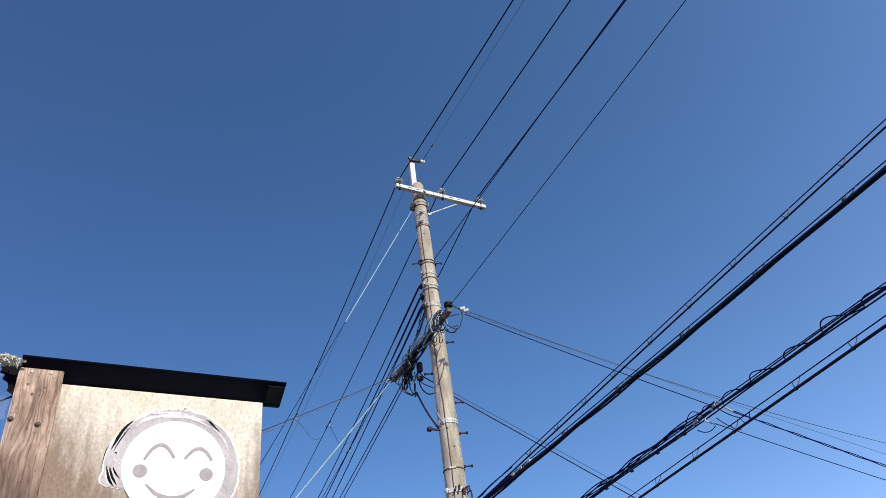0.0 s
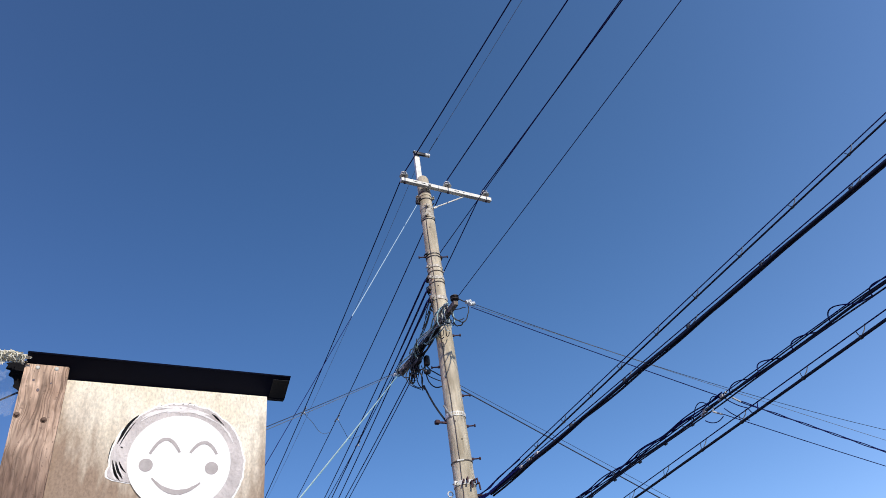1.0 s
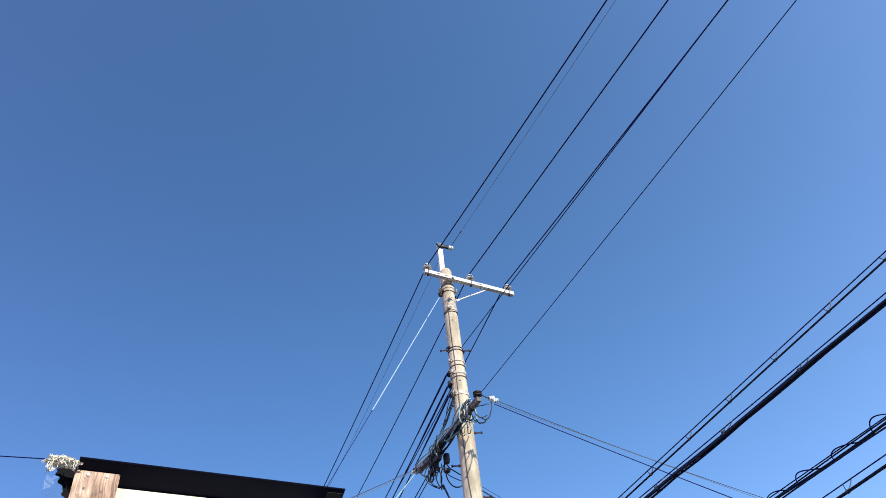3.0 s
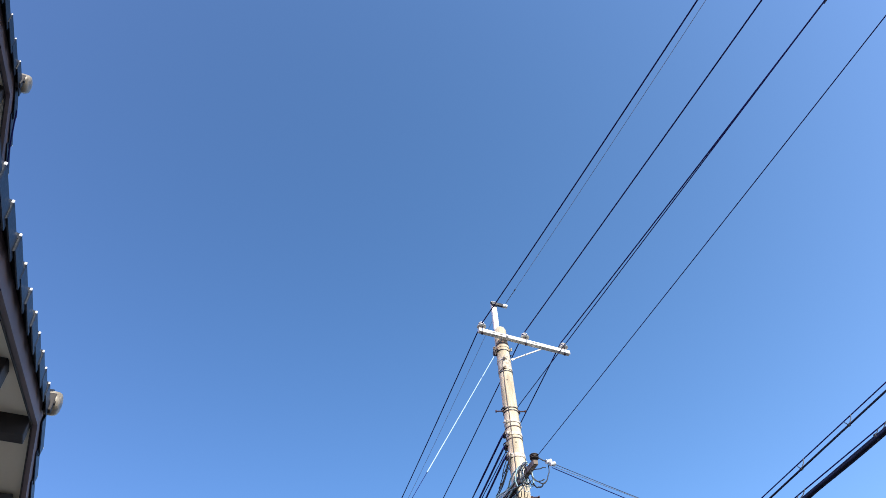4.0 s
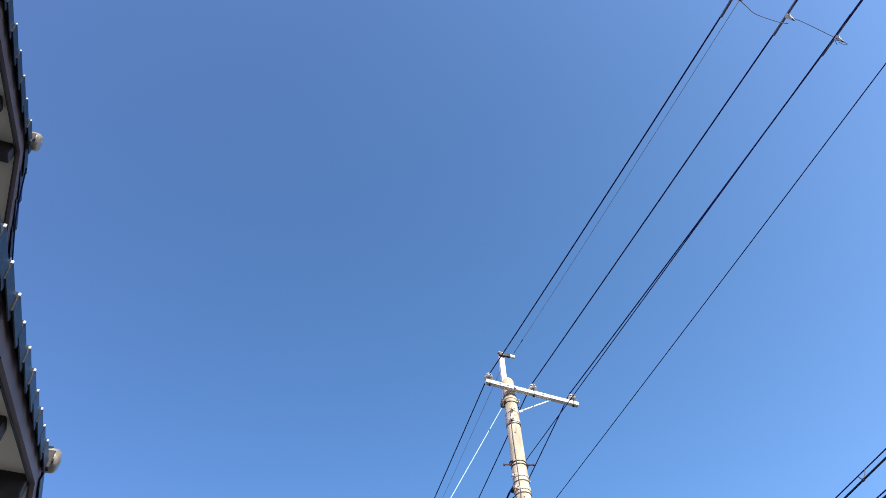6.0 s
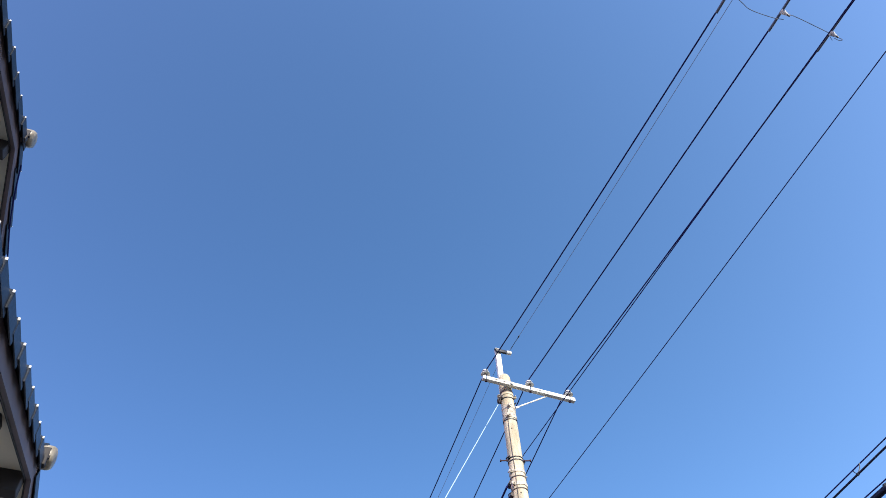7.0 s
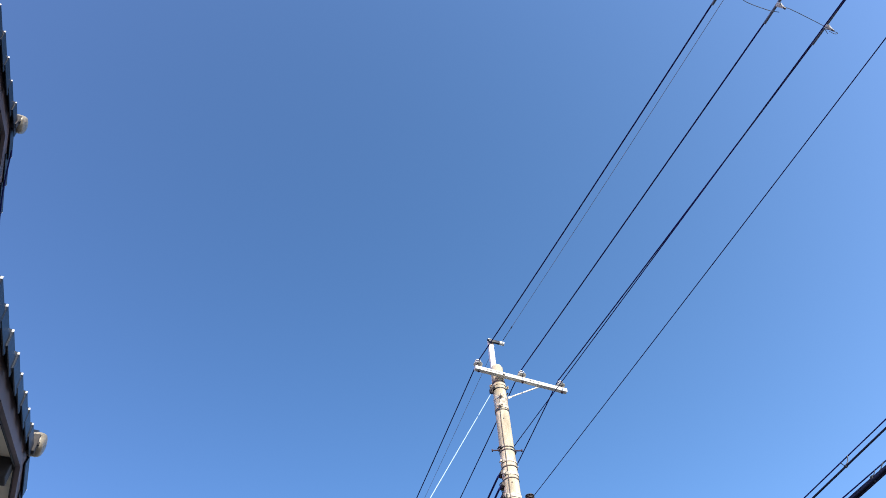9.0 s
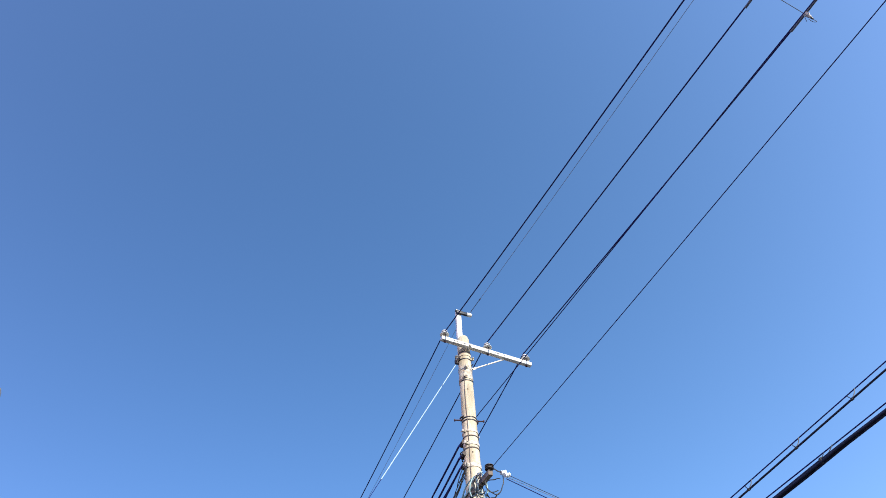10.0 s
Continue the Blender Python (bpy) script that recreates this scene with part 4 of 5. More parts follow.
for k, (p0, p1) in enumerate((((6.46, 5.2, 4.755), (16.0, 5.2, 2.80)), ((6.46, 5.2, 4.745), (16.0, 5.2, 2.76)), ((6.28, 5.33, 4.645), (16.0, 5.2, 2.84)))):
    bm = new_bm()
    run = sagging(p0, p1, 0.06 if k < 2 else 0.10, 160)
    tube(bm, wave(run, 0.007, 0.42, k * 3.0, k) if k < 2 else run, 0.006 if k < 2 else 0.005, 6)
    tagged(part("service_wire", bm, BLACK_WIRE, None, smooth=True), "twisted black drop wire leading from the cable clamps" if k < 2 else "thin black drop wire leading from the cable clamps", "overhead wire", "service wires")
for a, b, d in (((6.30, 5.25, 4.80), (6.42, 5.10, 4.62), 0.02), ((6.42, 5.10, 4.62), (6.60, 5.1, 4.70), 0.10), ((6.25, 5.75, 4.74), (6.25, 5.45, 4.80), -0.12), ((6.25, 5.45, 4.80), (6.25, 5.25, 4.78), -0.07), ((6.30, 5.62, 4.70), (6.36, 5.4, 4.66), 0.05), ((6.30, 5.3, 4.70), (6.5, 5.2, 4.53), 0.03)):
    bm = new_bm()
    tube(bm, sagging(a, b, d, 14), 0.0055, 6)
    bm.transform(back)
    part("jumper_loop", bm, BLACK_WIRE, second, "short slack jumper loop", True)

cable_run("single black cable carried below a messenger wire by clips",
          ((8.16, 20, 4.80), (4.03, -10, 4.09), 0.0), ((8.07, 20, 4.62), (3.94, -10, 4.02), 0.0),
          [8.9, 8.1, 7.25, 6.4, 5.6, 4.87, 3.91, 3.17, 2.4, 1.6, 0.8, 0.0, -0.8], "saddle", bundle=((0, 0, 0.0135),))

# two wires far behind the sign board
line("service_wire", (-0.165, 1.87, 2.676), (-1.42, 3.02, 3.19), 0.0, 0.0015, BLACK_WIRE, "thin black wire from the house to the rope tuft", "service wires")
line("service_wire", (-0.12, 1.945, 2.615), (-1.42, 2.81, 2.18), 0.0, 0.0025, BLACK_WIRE, "thin black wire tied to the back of the sign post", "service wires")
# ---- sign board ----
sign = thing("sign_board", "weathered plywood sign board under a narrow black roof strip", "sign board", at=(0.2, 1.93, 0))
SL = Matrix.Translation((-0.2, -1.93, 0))


def on_sign(name, bm, mat, label="", smooth=False, parent=None):
    bm.transform(SL)
    return part(name, bm, mat, parent or sign, label, smooth)


bm = new_bm()
box(bm, (-0.026, 1.92, 1.2), (0.546, 1.938, 2.640), 0.002)
panel = on_sign("panel", bm, PLY, "pale plywood panel with brown stains, darker towards the bottom")
bm = new_bm()
rows = 24
prof = []
for i in range(rows + 1):
    z = 2.661 * i / rows
    prof.append(z)
vs = []
for z in prof:
    w = 0.0025 * noise.noise(Vector((z * 3, 0.3, 0)))
    vs.append([bm.verts.new(p) for p in ((-0.133 + w, 1.885, z), (-0.022 + w * 0.6, 1.885, z), (-0.022 + w * 0.6, 1.9185, z), (-0.133 + w, 1.9185, z))])
for a, b in zip(vs, vs[1:]):
    for k in range(4):
        bm.faces.new((a[k], a[(k + 1) % 4], b[(k + 1) % 4], b[k]))
bm.faces.new(vs[0][::-1])
bm.faces.new(vs[-1])
bmesh.ops.bevel(bm, geom=[e for e in bm.edges if abs((e.verts[0].co - e.verts[1].co).normalized().z) > 0.9], offset=0.003, segments=2, affect="EDGES")
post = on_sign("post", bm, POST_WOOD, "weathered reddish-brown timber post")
bm = new_bm()
box(bm, (0.46, 1.9405, 0), (0.535, 1.99, 2.636), 0.003)
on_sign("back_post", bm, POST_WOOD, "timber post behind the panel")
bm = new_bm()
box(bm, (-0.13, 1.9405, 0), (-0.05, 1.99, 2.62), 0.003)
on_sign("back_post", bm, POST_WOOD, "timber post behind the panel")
for u, z, r in ((-0.124, 2.507, 0.0055), (-0.058, 2.497, 0.0055)):
    bm = new_bm()
    m = Matrix.Translation((u, 1.885, z)) @ Matrix.Rotation(radians(90), 4, "X")
    lathe(bm, [(r, -0.002), (r, 0.002), (r * 0.8, 0.006), (0, 0.0065)], m, 6)
    lathe(bm, [(r * 1.5, -0.002), (r * 1.5, 0.001), (r * 0.9, 0.0015)], m, 18)
    on_sign("bolt", bm, SCREW, "rust-stained bolt head", parent=post)
for u, z in ((-0.101, 2.651), (-0.054, 2.6515)):
    bm = new_bm()
    m = Matrix.Translation((u, 1.8845, z)) @ Matrix.Rotation(radians(90), 4, "X")
    lathe(bm, [(0.0055, -0.001), (0.0055, 0.001), (0.003, 0.002), (0, 0.0022)], m, 12)
    on_sign("screw", bm, PALE_PLASTIC, "bright screw head", parent=post)
for u, z, s in ((-0.088, 2.583, 0.0038), (-0.104, 2.612, 0.003), (-0.06, 2.606, 0.0022)):
    bm = new_bm()
    m = Matrix.Translation((u, 1.8847, z)) @ Matrix.Rotation(radians(90), 4, "X") @ Matrix.Diagonal((1, 1.3, 1, 1))
    lathe(bm, [(s, -0.001), (s, 0.0005), (s * 0.6, 0.0008), (0, 0.0008)], m, 12)
    on_sign("knot", bm, BOARD, "dark wood knot", parent=post)
# roof strip: a black sheet that rises a little towards its front edge
bm = new_bm()
prism(bm, [(1.858, 2.678), (1.932, 2.640), (1.95, 2.6415), (1.95, 2.6465), (1.9325, 2.6455), (1.858, 2.683)], -0.131, 0.603)
roof_strip = on_sign("roof_strip", bm, ROOF_SHEET, "narrow overhanging black sheet-metal roof strip")
bm = new_bm()
tube(bm, [(-0.131, 1.856, 2.681), (0.603, 1.856, 2.681)], 0.003, 8)
on_sign("rolled_edge", bm, ROOF_SHEET, "", True, parent=roof_strip)
# lighter patch: bounced light on the underside, put into its colour
bm = new_bm()
prism(bm, [(1.866, 2.6715), (1.926, 2.6407), (1.926, 2.6422), (1.866, 2.673)], 0.552, 0.602)
on_sign("end_patch", bm, END_PATCH, "lighter patch under the strip end with bounced light in its colour", parent=roof_strip)
bm = new_bm()
box(bm, (0.0, 1.9405, 2.59), (0.455, 1.985, 2.636), 0.002)
on_sign("batten", bm, BEAM, "dark batten under the roof strip")
# round film patch with a white sticker, raised a little from the board
CU, CZ = 0.3035, 2.4115


def outline(r, n, rough=0.0, seed=0.0, cu=CU, cz=CZ, y=1.915):
    out = []
    for k in range(n):
        a = k * math.tau / n
        q = r * (1 + rough * noise.noise(Vector((math.cos(a) * 6, math.sin(a) * 6, seed))) + rough * 0.6 * noise.noise(Vector((math.cos(a) * 24, math.sin(a) * 24, seed + rough * 40))))
        lobe = r * (0.022 * math.exp(-((a - math.pi * 0.97) / 0.26) ** 2) + 0.055 * math.exp(-((a - math.pi * 1.075) / 0.10) ** 2) - 0.31 * math.exp(-((a - math.pi * 1.40) / 0.86) ** 10))
        out.append(Vector((cu + (q + (lobe if rough else 0)) * math.cos(a), y, cz + (q + (lobe if rough else 0)) * math.sin(a))))
    return out


def plate(bm, pts, back_y):
    """A thin sheet with this outline, from its own plane back to back_y."""
    f, b = [bm.verts.new(p) for p in pts], [bm.verts.new((p.x, back_y, p.z)) for p in pts]
    bm.faces.new(f)
    bm.faces.new(b[::-1])
    for i in range(len(pts)):
        j = (i + 1) % len(pts)
        bm.faces.new((f[i], b[i], b[j], f[j]))


sticker = thing("round_sticker", "round white smiling sticker with a crumpled grey film rim on plywood", "sticker", at=(CU, 1.9165, CZ))
TL = Matrix.Translation((-CU, -1.9165, -CZ))


def on_sticker(name, bm, mat, label=""):
    bm.transform(TL)
    return part(name, bm, mat, sticker, label)


bm = new_bm()
plate(bm, outline(0.1828, 220, 0.024, 2.0, y=1.9185), 1.9198)
on_sticker("edge_band", bm, STICKER, "ragged white edge of the film")
bm = new_bm()
plate(bm, outline(0.1778, 220, 0.019, 2.0, y=1.917), 1.9183)
on_sticker("film", bm, FOIL, "crumpled grey film")
bm = new_bm()
plate(bm, outline(0.1395, 96, 0.0, 7.0, 0.3048, 2.413, 1.9155), 1.9168)
on_sticker("disc", bm, STICKER, "plain white disc")


def stroke(pts, w0, w1, y=1.9145, rough=0.22):
    """A flat curved stroke, widest in its middle."""
    bm = new_bm()
    n = 40
    a, b, c = [Vector((p[0], 0, p[1])) for p in pts]
    run = [a * (1 - s) ** 2 + b * 2 * s * (1 - s) + c * s * s for s in [i / n for i in range(n + 1)]]
    up, dn = [], []
    for i, p in enumerate(run):
        d = (run[min(i + 1, n)] - run[max(i - 1, 0)]).normalized()
        q = Vector((-d.z, 0, d.x)) * (w0 + (w1 - w0) * math.sin(math.pi * i / n)) / 2
        e = [1 + rough * (noise.noise(p * 160 + Vector((0, k, 0))) + 0.6 * noise.noise(p * 420 + Vector((0, k, 3)))) for k in (0.5, 9.5)]
        up.append(Vector((p.x + q.x * e[0], y, p.z + q.z * e[0])))
        dn.append(Vector((p.x - q.x * e[1], y, p.z - q.z * e[1])))
    plate(bm, up + dn[::-1], y + 0.0007)
    return bm


on_sticker("arc", stroke([(0.222, 2.431), (0.259, 2.5185), (0.301, 2.440)], 0.007, 0.010), PRINT)
on_sticker("arc", stroke([(0.330, 2.440), (0.369, 2.507), (0.404, 2.440)], 0.007, 0.010), PRINT)
on_sticker("arc", stroke([(0.234, 2.362), (0.298, 2.292), (0.364, 2.354)], 0.004, 0.014), PRINT)
for u, z in ((0.215, 2.398), (0.392, 2.398)):
    bm = new_bm()
    plate(bm, outline(0.0185, 40, 0.0, 1.0, u, z, 1.9145), 1.9152)
    on_sticker("dot", bm, PRINT)
for pts, w in (([(0.1795, 2.5451), (0.1513, 2.5132), (0.1337, 2.455)], 0.011),
               ([(0.1730, 2.5228), (0.1512, 2.488), (0.1403, 2.4503)], 0.0035),
               ([(0.1285, 2.4076), (0.1353, 2.3752), (0.1540, 2.3518)], 0.006),
               ([(0.1370, 2.4064), (0.1424, 2.3798), (0.1611, 2.3564)], 0.007),
               ([(0.1454, 2.406), (0.1505, 2.3886), (0.1666, 2.3744)], 0.005),
               ([(0.1335, 2.3843), (0.1375, 2.3694), (0.1481, 2.3565)], 0.004),
               ([(0.3823, 2.5643), (0.3968, 2.5567), (0.4113, 2.5373)], 0.006),
               ([(0.3928, 2.5523), (0.4055, 2.5479), (0.4197, 2.5302)], 0.003),
               ([(0.1255, 2.4663), (0.1167, 2.444), (0.1170, 2.4019)], 0.0025),
               ([(0.1436, 2.448), (0.1469, 2.4457), (0.1494, 2.4441)], 0.004)):
    on_sticker("crease", stroke(pts, 0.001, w, 1.9162, 0.25), CREASE, "dark crease in the film")
# pale folds; the wide strokes along the top paint the film's sheen
for k, (pts, w) in enumerate((([(0.1274, 2.3974), (0.1293, 2.3748), (0.1457, 2.3513)], 0.007),
               ([(0.1336, 2.4028), (0.1399, 2.3754), (0.1575, 2.3545)], 0.003),
               ([(0.1418, 2.405), (0.1467, 2.3817), (0.1640, 2.3641)], 0.003),
               ([(0.2558, 2.5598), (0.3183, 2.5784), (0.3775, 2.5598)], 0.012),
               ([(0.1898, 2.5356), (0.2136, 2.5625), (0.2663, 2.5671)], 0.008),
               ([(0.1747, 2.5347), (0.1551, 2.5067), (0.1443, 2.4682)], 0.002),
               ([(0.2206, 2.5679), (0.2869, 2.5868), (0.334, 2.5742)], 0.007),
               ([(0.185, 2.525), (0.275, 2.612), (0.405, 2.535)], 0.011),
               ([(0.40, 2.540), (0.435, 2.515), (0.452, 2.470)], 0.006))):
    on_sticker("crease", stroke(pts, 0.001, w, 1.9166 - 0.0001 * k, 0.5), FOLD_SHEEN, "pale fold and sheen of the film")
rg = random.Random(4)
for _ in range(7):
    a = radians(rg.choice((62, 84, 97, 112, 120)) + rg.gauss(0, 5))
    q = 0.1795 + rg.uniform(-0.006, 0.006)
    u, z, e = CU + q * math.cos(a), CZ + q * math.sin(a), rg.uniform(0.0012, 0.0032)
    bm = new_bm()
    plate(bm, [Vector((u + e * rg.uniform(0.6, 1.6) * math.cos(k * 1.05), 1.9166, z + e * 0.6 * math.sin(k * 1.05))) for k in range(6)], 1.9182)
    on_sticker("fleck", bm, PRINT)

# frayed rope end and torn clear sheet at the corner of the roof strip
rope = thing("frayed_rope", "frayed off-white rope tuft tied at the roof strip corner", "rope", at=(-0.170, 1.868, 2.668))
rg = random.Random(11)
bm = new_bm()
for _ in range(110):
    a = Vector((rg.gauss(0.0, 0.016), rg.gauss(0, 0.012), rg.gauss(0.004, 0.003)))
    d = Vector((rg.gauss(0.0, 0.7), rg.gauss(0, 0.5), rg.gauss(-0.5, 0.3))).normalized() * rg.uniform(0.005, 0.013)
    c = Vector((rg.uniform(-0.004, 0.004), rg.uniform(-0.004, 0.004), rg.uniform(-0.004, 0.003)))
    tube(bm, [a, a + d * 0.5 + c, a + d + c * 0.4], 0.0016, 5, r1=0.0008)
for x0, x1, count, reach in ((-0.03, -0.018, 22, 0.032), (0.008, 0.034, 26, 0.02), (-0.01, 0.01, 6, 0.02)):
    for _ in range(count):
        a = Vector((rg.uniform(x0, x1), rg.gauss(0, 0.008), 0.0))
        d = Vector((rg.gauss(0.05, 0.2), rg.gauss(0, 0.2), -1)).normalized() * reach * rg.uniform(0.5, 1.0)
        c = Vector((rg.uniform(-0.004, 0.004), 0, 0))
        tube(bm, [a, a + d * 0.5 + c, a + d], 0.0019, 5, r1=0.0009)
part("tuft", bm, FIBRE, rope, "loose frayed fibres")
bm = new_bm()
vs = bmesh.ops.create_icosphere(bm, subdivisions=4, radius=1)["verts"]
for v in vs:
    q = 1 + 0.45 * noise.noise(v.co * 2.6) + 0.4 * noise.noise(v.co * 6) + 0.2 * noise.noise(v.co * 13)
    v.co = Vector((v.co.x * 0.037 * q, v.co.y * 0.02 * q, v.co.z * 0.0095 * q + 0.002))
part("knot_of_rope", bm, FIBRE, rope, "lumpy frayed rope knot", True)

# black torn sheeting under the tuft, tucked behind the post
bm = new_bm()
fl = [(-0.110, 2.686), (-0.168, 2.686), (-0.180, 2.674), (-0.176, 2.658), (-0.168, 2.642), (-0.160, 2.626), (-0.150, 2.606), (-0.138, 2.585), (-0.110, 2.580)]
edge = []
for p, q in zip(fl, fl[1:]):
    for k in range(5):
        u, z = p[0] + (q[0] - p[0]) * k / 5, p[1] + (q[1] - p[1]) * k / 5
        edge.append((u + 0.009 * noise.noise(Vector((u * 90, z * 90, 2))) * (u < -0.14), z + 0.005 * noise.noise(Vector((u * 90, z * 90, 7))) * (u < -0.14)))
edge.append(fl[-1])
plate(bm, [Vector((u, 1.9195, z)) for u, z in edge], 1.9215)
bm.transform(SL)
part("torn_flap", bm, RAG, sign, "torn black sheeting beside the post top")

CLEAR = bpy.data.materials.new("clouded_clear_film")
CLEAR.use_nodes = True
cb = CLEAR.node_tree.nodes["Principled BSDF"]
cb.inputs["Base Color"].default_value, cb.inputs["Roughness"].default_value = (0.8, 0.85, 0.9, 1), 0.3
cn = CLEAR.node_tree.nodes.new("ShaderNodeTexNoise")
cn.inputs["Scale"].default_value = 25
cr = CLEAR.node_tree.nodes.new("ShaderNodeMapRange")
cr.inputs[3].default_value, cr.inputs[4].default_value = 0.02, 0.20
CLEAR.node_tree.links.new(cn.outputs[0], cr.inputs[0])
CLEAR.node_tree.links.new(cr.outputs[0], cb.inputs["Alpha"])
bm = new_bm()
grid = [[bm.verts.new((-0.142 - 0.06 * i / 6 - 0.012 * noise.noise(Vector((i * 0.5, j * 0.5, 4))), 1.938 + 0.012 * noise.noise(Vector((i * 0.4, j * 0.3, 1))) + 0.004 * i, 2.675 - 0.14 * j / 8 - 0.01 * (i % 2))) for i in range(7)] for j in range(9)]
for ra, rb in zip(grid, grid[1:]):
    for i in range(6):
        bm.faces.new((ra[i], ra[i + 1], rb[i + 1], rb[i]))
bmesh.ops.solidify(bm, geom=bm.faces[:], thickness=0.0006)
tagged(part("plastic_sheet", bm, CLEAR, None, smooth=True), "torn clouded clear plastic sheet hanging beside the post", "plastic sheet")

# ---- house with two gables ----
house = thing("house", "two-storey house with dark glazed tile roofs and deep gable eaves", "house", at=(-4.5, 4.2, 0))
HL = Matrix.Translation((4.5, -4.2, 0))


def on_house(name, bm, mat, label="", smooth=False, parent=None):
    bm.transform(HL)
    return part(name, bm, mat, parent or house, label, smooth)


def gable(verge, ridge_v, ridge_z, slope, reach_near, reach_far, wall_u, back_u, base_z, purlins, cap_r):
    """One gabled storey: verge is the x of its tiled edge, ridge_v and ridge_z the ridge at the verge."""
    sl = math.tan(radians(slope))

    def top(v, drop=0.0):
        return ridge_z - abs(v - ridge_v) * sl - drop

    vn, vf = ridge_v - reach_near, ridge_v + reach_far
    # tiled field: waves across, courses along the slope
    bm = new_bm()
    cols = int((verge - 0.14 - back_u) / 0.045)
    for sgn, reach in ((-1, reach_near), (1, reach_far)):
        nc = int(reach / (0.235 * math.cos(radians(slope))))
        prev = None
        for c in range(nc + 1):
            for e in (0, 1):
                d = (c + (0 if e == 0 else 0.98)) * 0.235 * math.cos(radians(slope))
                lift = -0.012 + (0.022 if e else 0)
                v = ridge_v + sgn * d
                row = [bm.verts.new((verge - 0.14 - 0.045 * i, v, top(v) - 0.03 + lift + 0.018 * math.sin(i * math.tau / 6))) for i in range(cols + 1)]
                if prev:
                    for i in range(cols):
                        bm.faces.new((prev[i], prev[i + 1], row[i + 1], row[i]))
                prev = row
    roof = on_house("roof", bm, TILE, "dark blue-grey glazed tile roof", True)
    # deck under the tiles, and the cream soffit
    for v0, v1 in ((vn, ridge_v), (ridge_v, vf)):
        bm = new_bm()
        prism(bm, [(v0, top(v0, 0.075)), (v1, top(v1, 0.075)), (v1, top(v1, 0.105)), (v0, top(v0, 0.105))], back_u, verge - 0.075)
        on_house("roof_deck", bm, BEAM, "", parent=roof)
        bm = new_bm()
        prism(bm, [(v0, top(v0, 0.122)), (v1, top(v1, 0.122)), (v1, top(v1, 0.134)), (v0, top(v0, 0.134))], wall_u + 0.003, verge - 0.070)
        on_house("soffit", bm, SOFFIT, "cream soffit board under the eave")
        bm = new_bm()
        prism(bm, [(v0, top(v0, 0.06)), (v1, top(v1, 0.06)), (v1, top(v1, 0.166)), (v0, top(v0, 0.166))], verge - 0.060, verge - 0.034)
        board = on_house("bargeboard", bm, BOARD, "dark brown bargeboard")
        bm = new_bm()
        prism(bm, [(v0, top(v0, 0.112)), (v1, top(v1, 0.112)), (v1, top(v1, 0.175)), (v0, top(v0, 0.175))], verge - 0.068, verge - 0.0625)
        on_house("trim_strip", bm, BEAM, "", parent=board)
    # purlins
    for v in purlins:
        z = top(v, 0.136)
        bm = new_bm()
        w = 0.048 if v == ridge_v else 0.062
        box(bm, (wall_u + 0.004, v - w, z - 0.14), (verge - (0.074 if v == ridge_v else 0.105), v + w, z), 0.006)
        on_house("purlin", bm, BEAM, "near-black purlin end")
    # gable wall, side and back walls
    wn_, wf = vn + 0.7, vf - 0.7
    bm = new_bm()
    prism(bm, [(wn_, base_z), (wf, base_z), (wf, top(wf, 0.108)), (ridge_v, top(ridge_v, 0.108)), (wn_, top(wn_, 0.108))], wall_u - 0.15, wall_u)
    on_house("wall", bm, PLASTER, "cream plastered gable wall")
    bm = new_bm()
    prism(bm, [(wn_, base_z), (wf, base_z), (wf, top(wf, 0.108)), (ridge_v, top(ridge_v, 0.108)), (wn_, top(wn_, 0.108))], back_u + 0.3, back_u + 0.45)
    on_house("wall", bm, PLASTER, "cream plastered gable wall")
    for v in (wn_, wf - 0.15):
        bm = new_bm()
        box(bm, (back_u + 0.453, v, base_z), (wall_u - 0.153, v + 0.15, min(top(v), top(v + 0.15)) - 0.13))
        on_house("wall", bm, PLASTER, "cream plastered side wall")
    # ridge courses and the round end tile
    bm = new_bm()
    box(bm, (back_u, ridge_v - 0.11, ridge_z - 0.06), (verge - 0.05, ridge_v + 0.11, ridge_z - 0.01), 0.008)
    on_house("ridge_course", bm, TILE, "", parent=roof)
    bm = new_bm()
    lathe(bm, [(cap_r * 0.85, 0), (cap_r * 0.85, verge - 0.02 - back_u)], Matrix.Translation((back_u, ridge_v, ridge_z + 0.02)) @ Matrix.Rotation(radians(90), 4, "Y"), 24)
    on_house("ridge_roll", bm, TILE, "", True, parent=roof)
    bm = new_bm()
    lathe(bm, [(cap_r * 0.75, -0.06), (cap_r * 0.95, -0.055), (cap_r, -0.03), (cap_r, 0.0), (cap_r * 0.97, 0.014), (cap_r * 0.86, 0.028), (cap_r * 0.6, 0.036), (cap_r * 0.3, 0.04), (0, 0.041)],
          Matrix.Translation((verge + 0.005, ridge_v, ridge_z + (0.012 if ridge_z > 5 else -0.005))) @ Matrix.Rotation(radians(90), 4, "Y"), 32)
    on_house("ridge_end_tile", bm, TILE_END, "round pale grey ridge-end tile", True, parent=roof)
    bm = new_bm()
    box(bm, (verge - 0.03, ridge_v - 0.075, ridge_z - 0.10), (verge + 0.012, ridge_v - 0.03, ridge_z + 0.02), 0.006)
    tube(bm, [(verge + 0.006, ridge_v - 0.06, ridge_z - 0.04), (verge + 0.02, ridge_v - 0.06, ridge_z - 0.04)], 0.012, 8)
    on_house("end_tile_clip", bm, BEAM, "", parent=roof)
    return roof, top


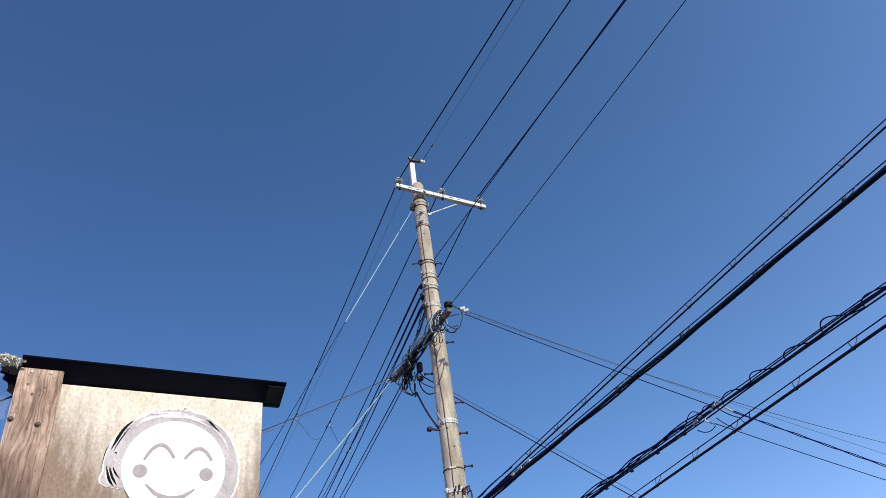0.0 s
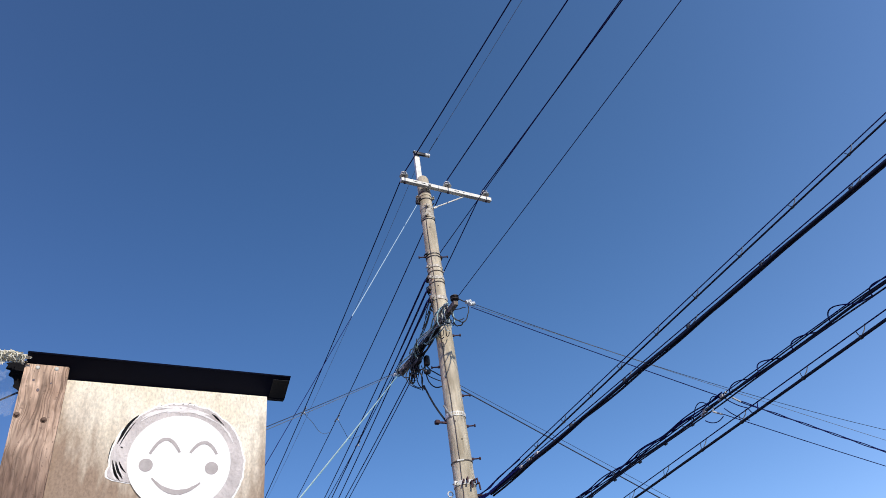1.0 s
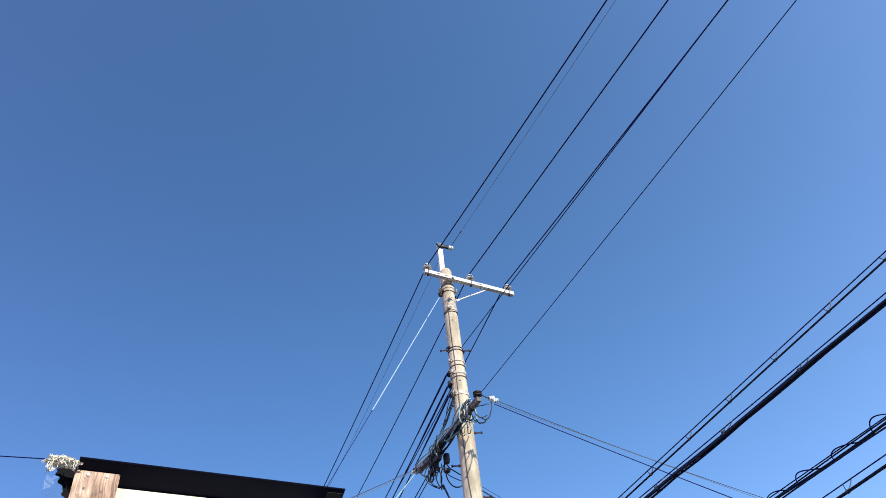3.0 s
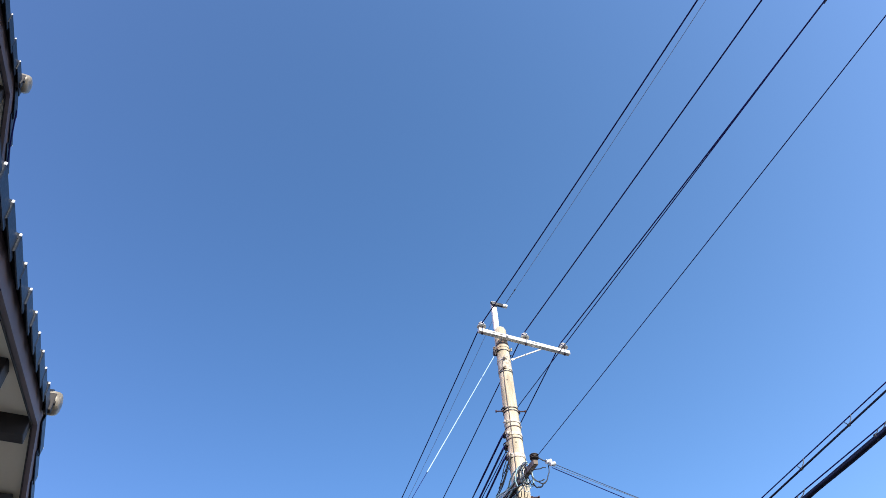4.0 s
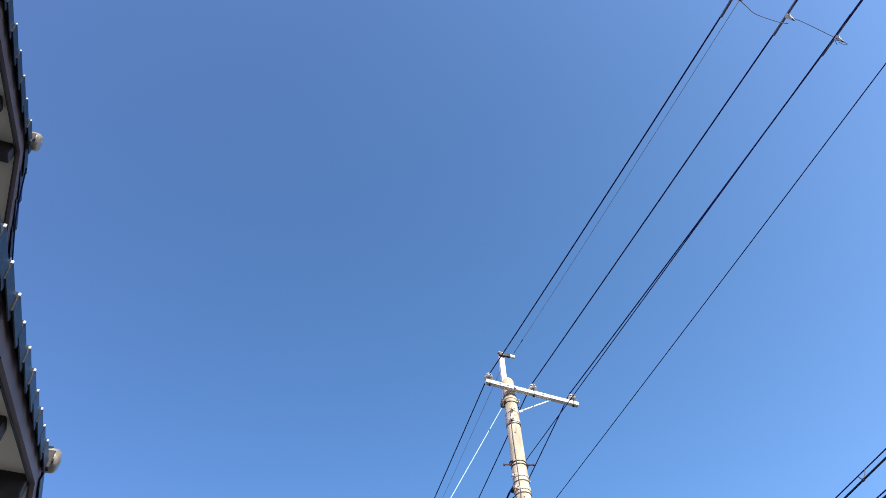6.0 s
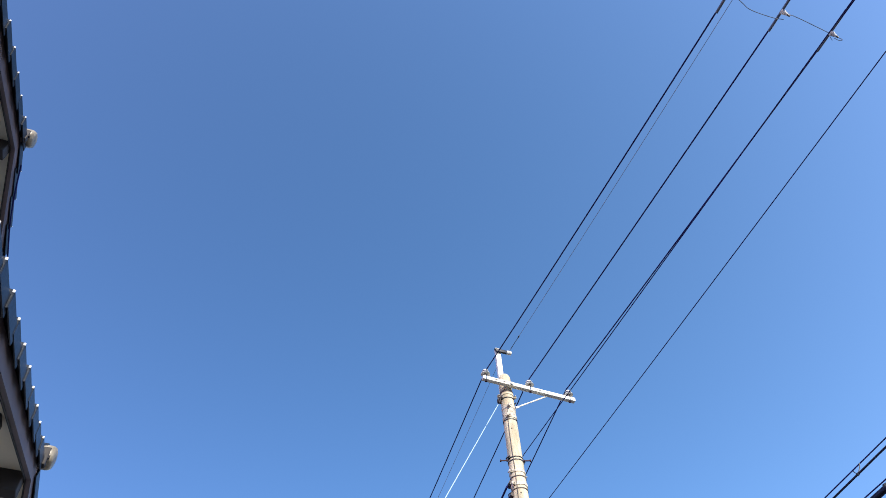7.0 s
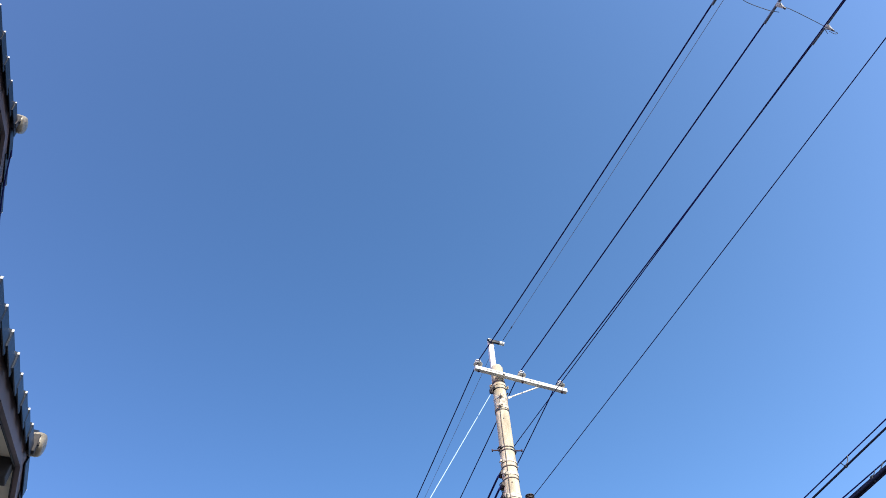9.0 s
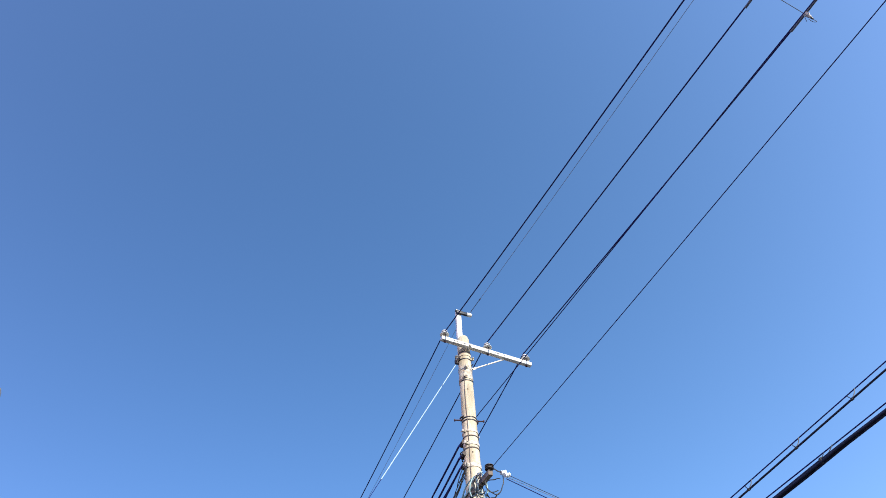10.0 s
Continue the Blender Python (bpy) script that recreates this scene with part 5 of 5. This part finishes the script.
# one verge tile: a plate with a hanging skirt, thick and slightly curved; y runs up the slope
bm = new_bm()
sect = [(-0.17, 0.0), (-0.03, 0.004), (-0.008, 0.0), (0.0, -0.010), (0.0, -0.078), (-0.006, -0.078), (-0.006, -0.020), (-0.03, -0.018), (-0.17, -0.018)]
ends = []
for y, lift, inset in ((0.0, 0.0265, -0.002), (0.002, 0.0295, -0.0045), (0.006, 0.032, -0.006), (0.285, 0.002, 0.002)):
    ends.append([bm.verts.new((x - (inset if x > -0.01 else 0), y, z + lift - 0.004)) for x, z in sect])
for a, b in zip(ends, ends[1:]):
    for k in range(len(sect)):
        bm.faces.new((a[k], a[(k + 1) % len(sect)], b[(k + 1) % len(sect)], b[k]))
bm.faces.new(ends[0][::-1])
bm.faces.new(ends[-1])
glazed = len(bm.faces)
# small pale block at the lower end, the sun's glint painted as white
box(bm, (-0.005, -0.0025, 0.012), (0.0065, 0.004, 0.0265), 0.0035)
bm.faces.ensure_lookup_table()
for f in bm.faces[glazed:]:
    f.material_index = 1
bmesh.ops.recalc_face_normals(bm, faces=bm.faces)
verge_mesh = bpy.data.meshes.new("verge_tile")
bm.to_mesh(verge_mesh)
bm.free()
verge_mesh.materials.append(TILE)
verge_mesh.materials.append(TILE_GLINT)


def verge_tiles(roof, top, verge, ridge_v, first, slope, reach_near, reach_far):
    step = 0.235 * math.cos(radians(slope))
    rg = random.Random(int(ridge_v * 100))
    for sgn, reach in ((-1, reach_near), (1, reach_far)):
        k = 0
        while True:
            v = ridge_v + sgn * (first + k * step)
            if abs(v - ridge_v) > reach:
                break
            ob = new("verge_tile", verge_mesh)
            ob.parent = roof
            turn = Matrix.Rotation(radians(slope), 4, "X") if sgn < 0 else Matrix.Rotation(radians(180), 4, "Z") @ Matrix.Rotation(radians(slope), 4, "X") @ Matrix.Diagonal((-1, 1, 1, 1))
            ob.matrix_local = HL @ Matrix.Translation((verge - (0.022 if sgn > 0 else 0.0) + rg.uniform(-0.003, 0.003), v, top(v) - 0.024 + rg.uniform(-0.002, 0.002))) @ turn
            k += 1


LOW, TOPF = gable(-0.865, 4.045, 4.473, 16.5, 4.9, 4.9, -1.42, -8.5, 0.0, (4.045, 3.21, 2.55, 1.65, 0.75, 4.65, 5.55, 6.45), 0.072)
HIGH, TOPH = gable(-1.855, 3.48, 6.76, 18.2, 3.4, 3.6, -2.45, -8.0, 3.8, (3.48, 3.0, 2.1, 1.2, 4.1, 5.0), 0.072)
# a thin cable clipped under the upper bargeboard
bm = new_bm()
tube(bm, [Vector((-1.85, 3.62 + 0.09 * i, TOPH(3.62 + 0.09 * i) - 0.10 - 0.05 * math.sin(i * 0.45))) for i in range(16)], 0.006, 6)
on_house("eave_cable", bm, BLACK_WIRE, "thin black cable along the eave", True)
verge_tiles(LOW, TOPF, -0.865, 4.045, 4.045 - 3.713, 16.5, 4.9, 4.9)
verge_tiles(HIGH, TOPH, -1.855, 3.48, 3.48 - 3.235, 18.2, 3.4, 3.6)
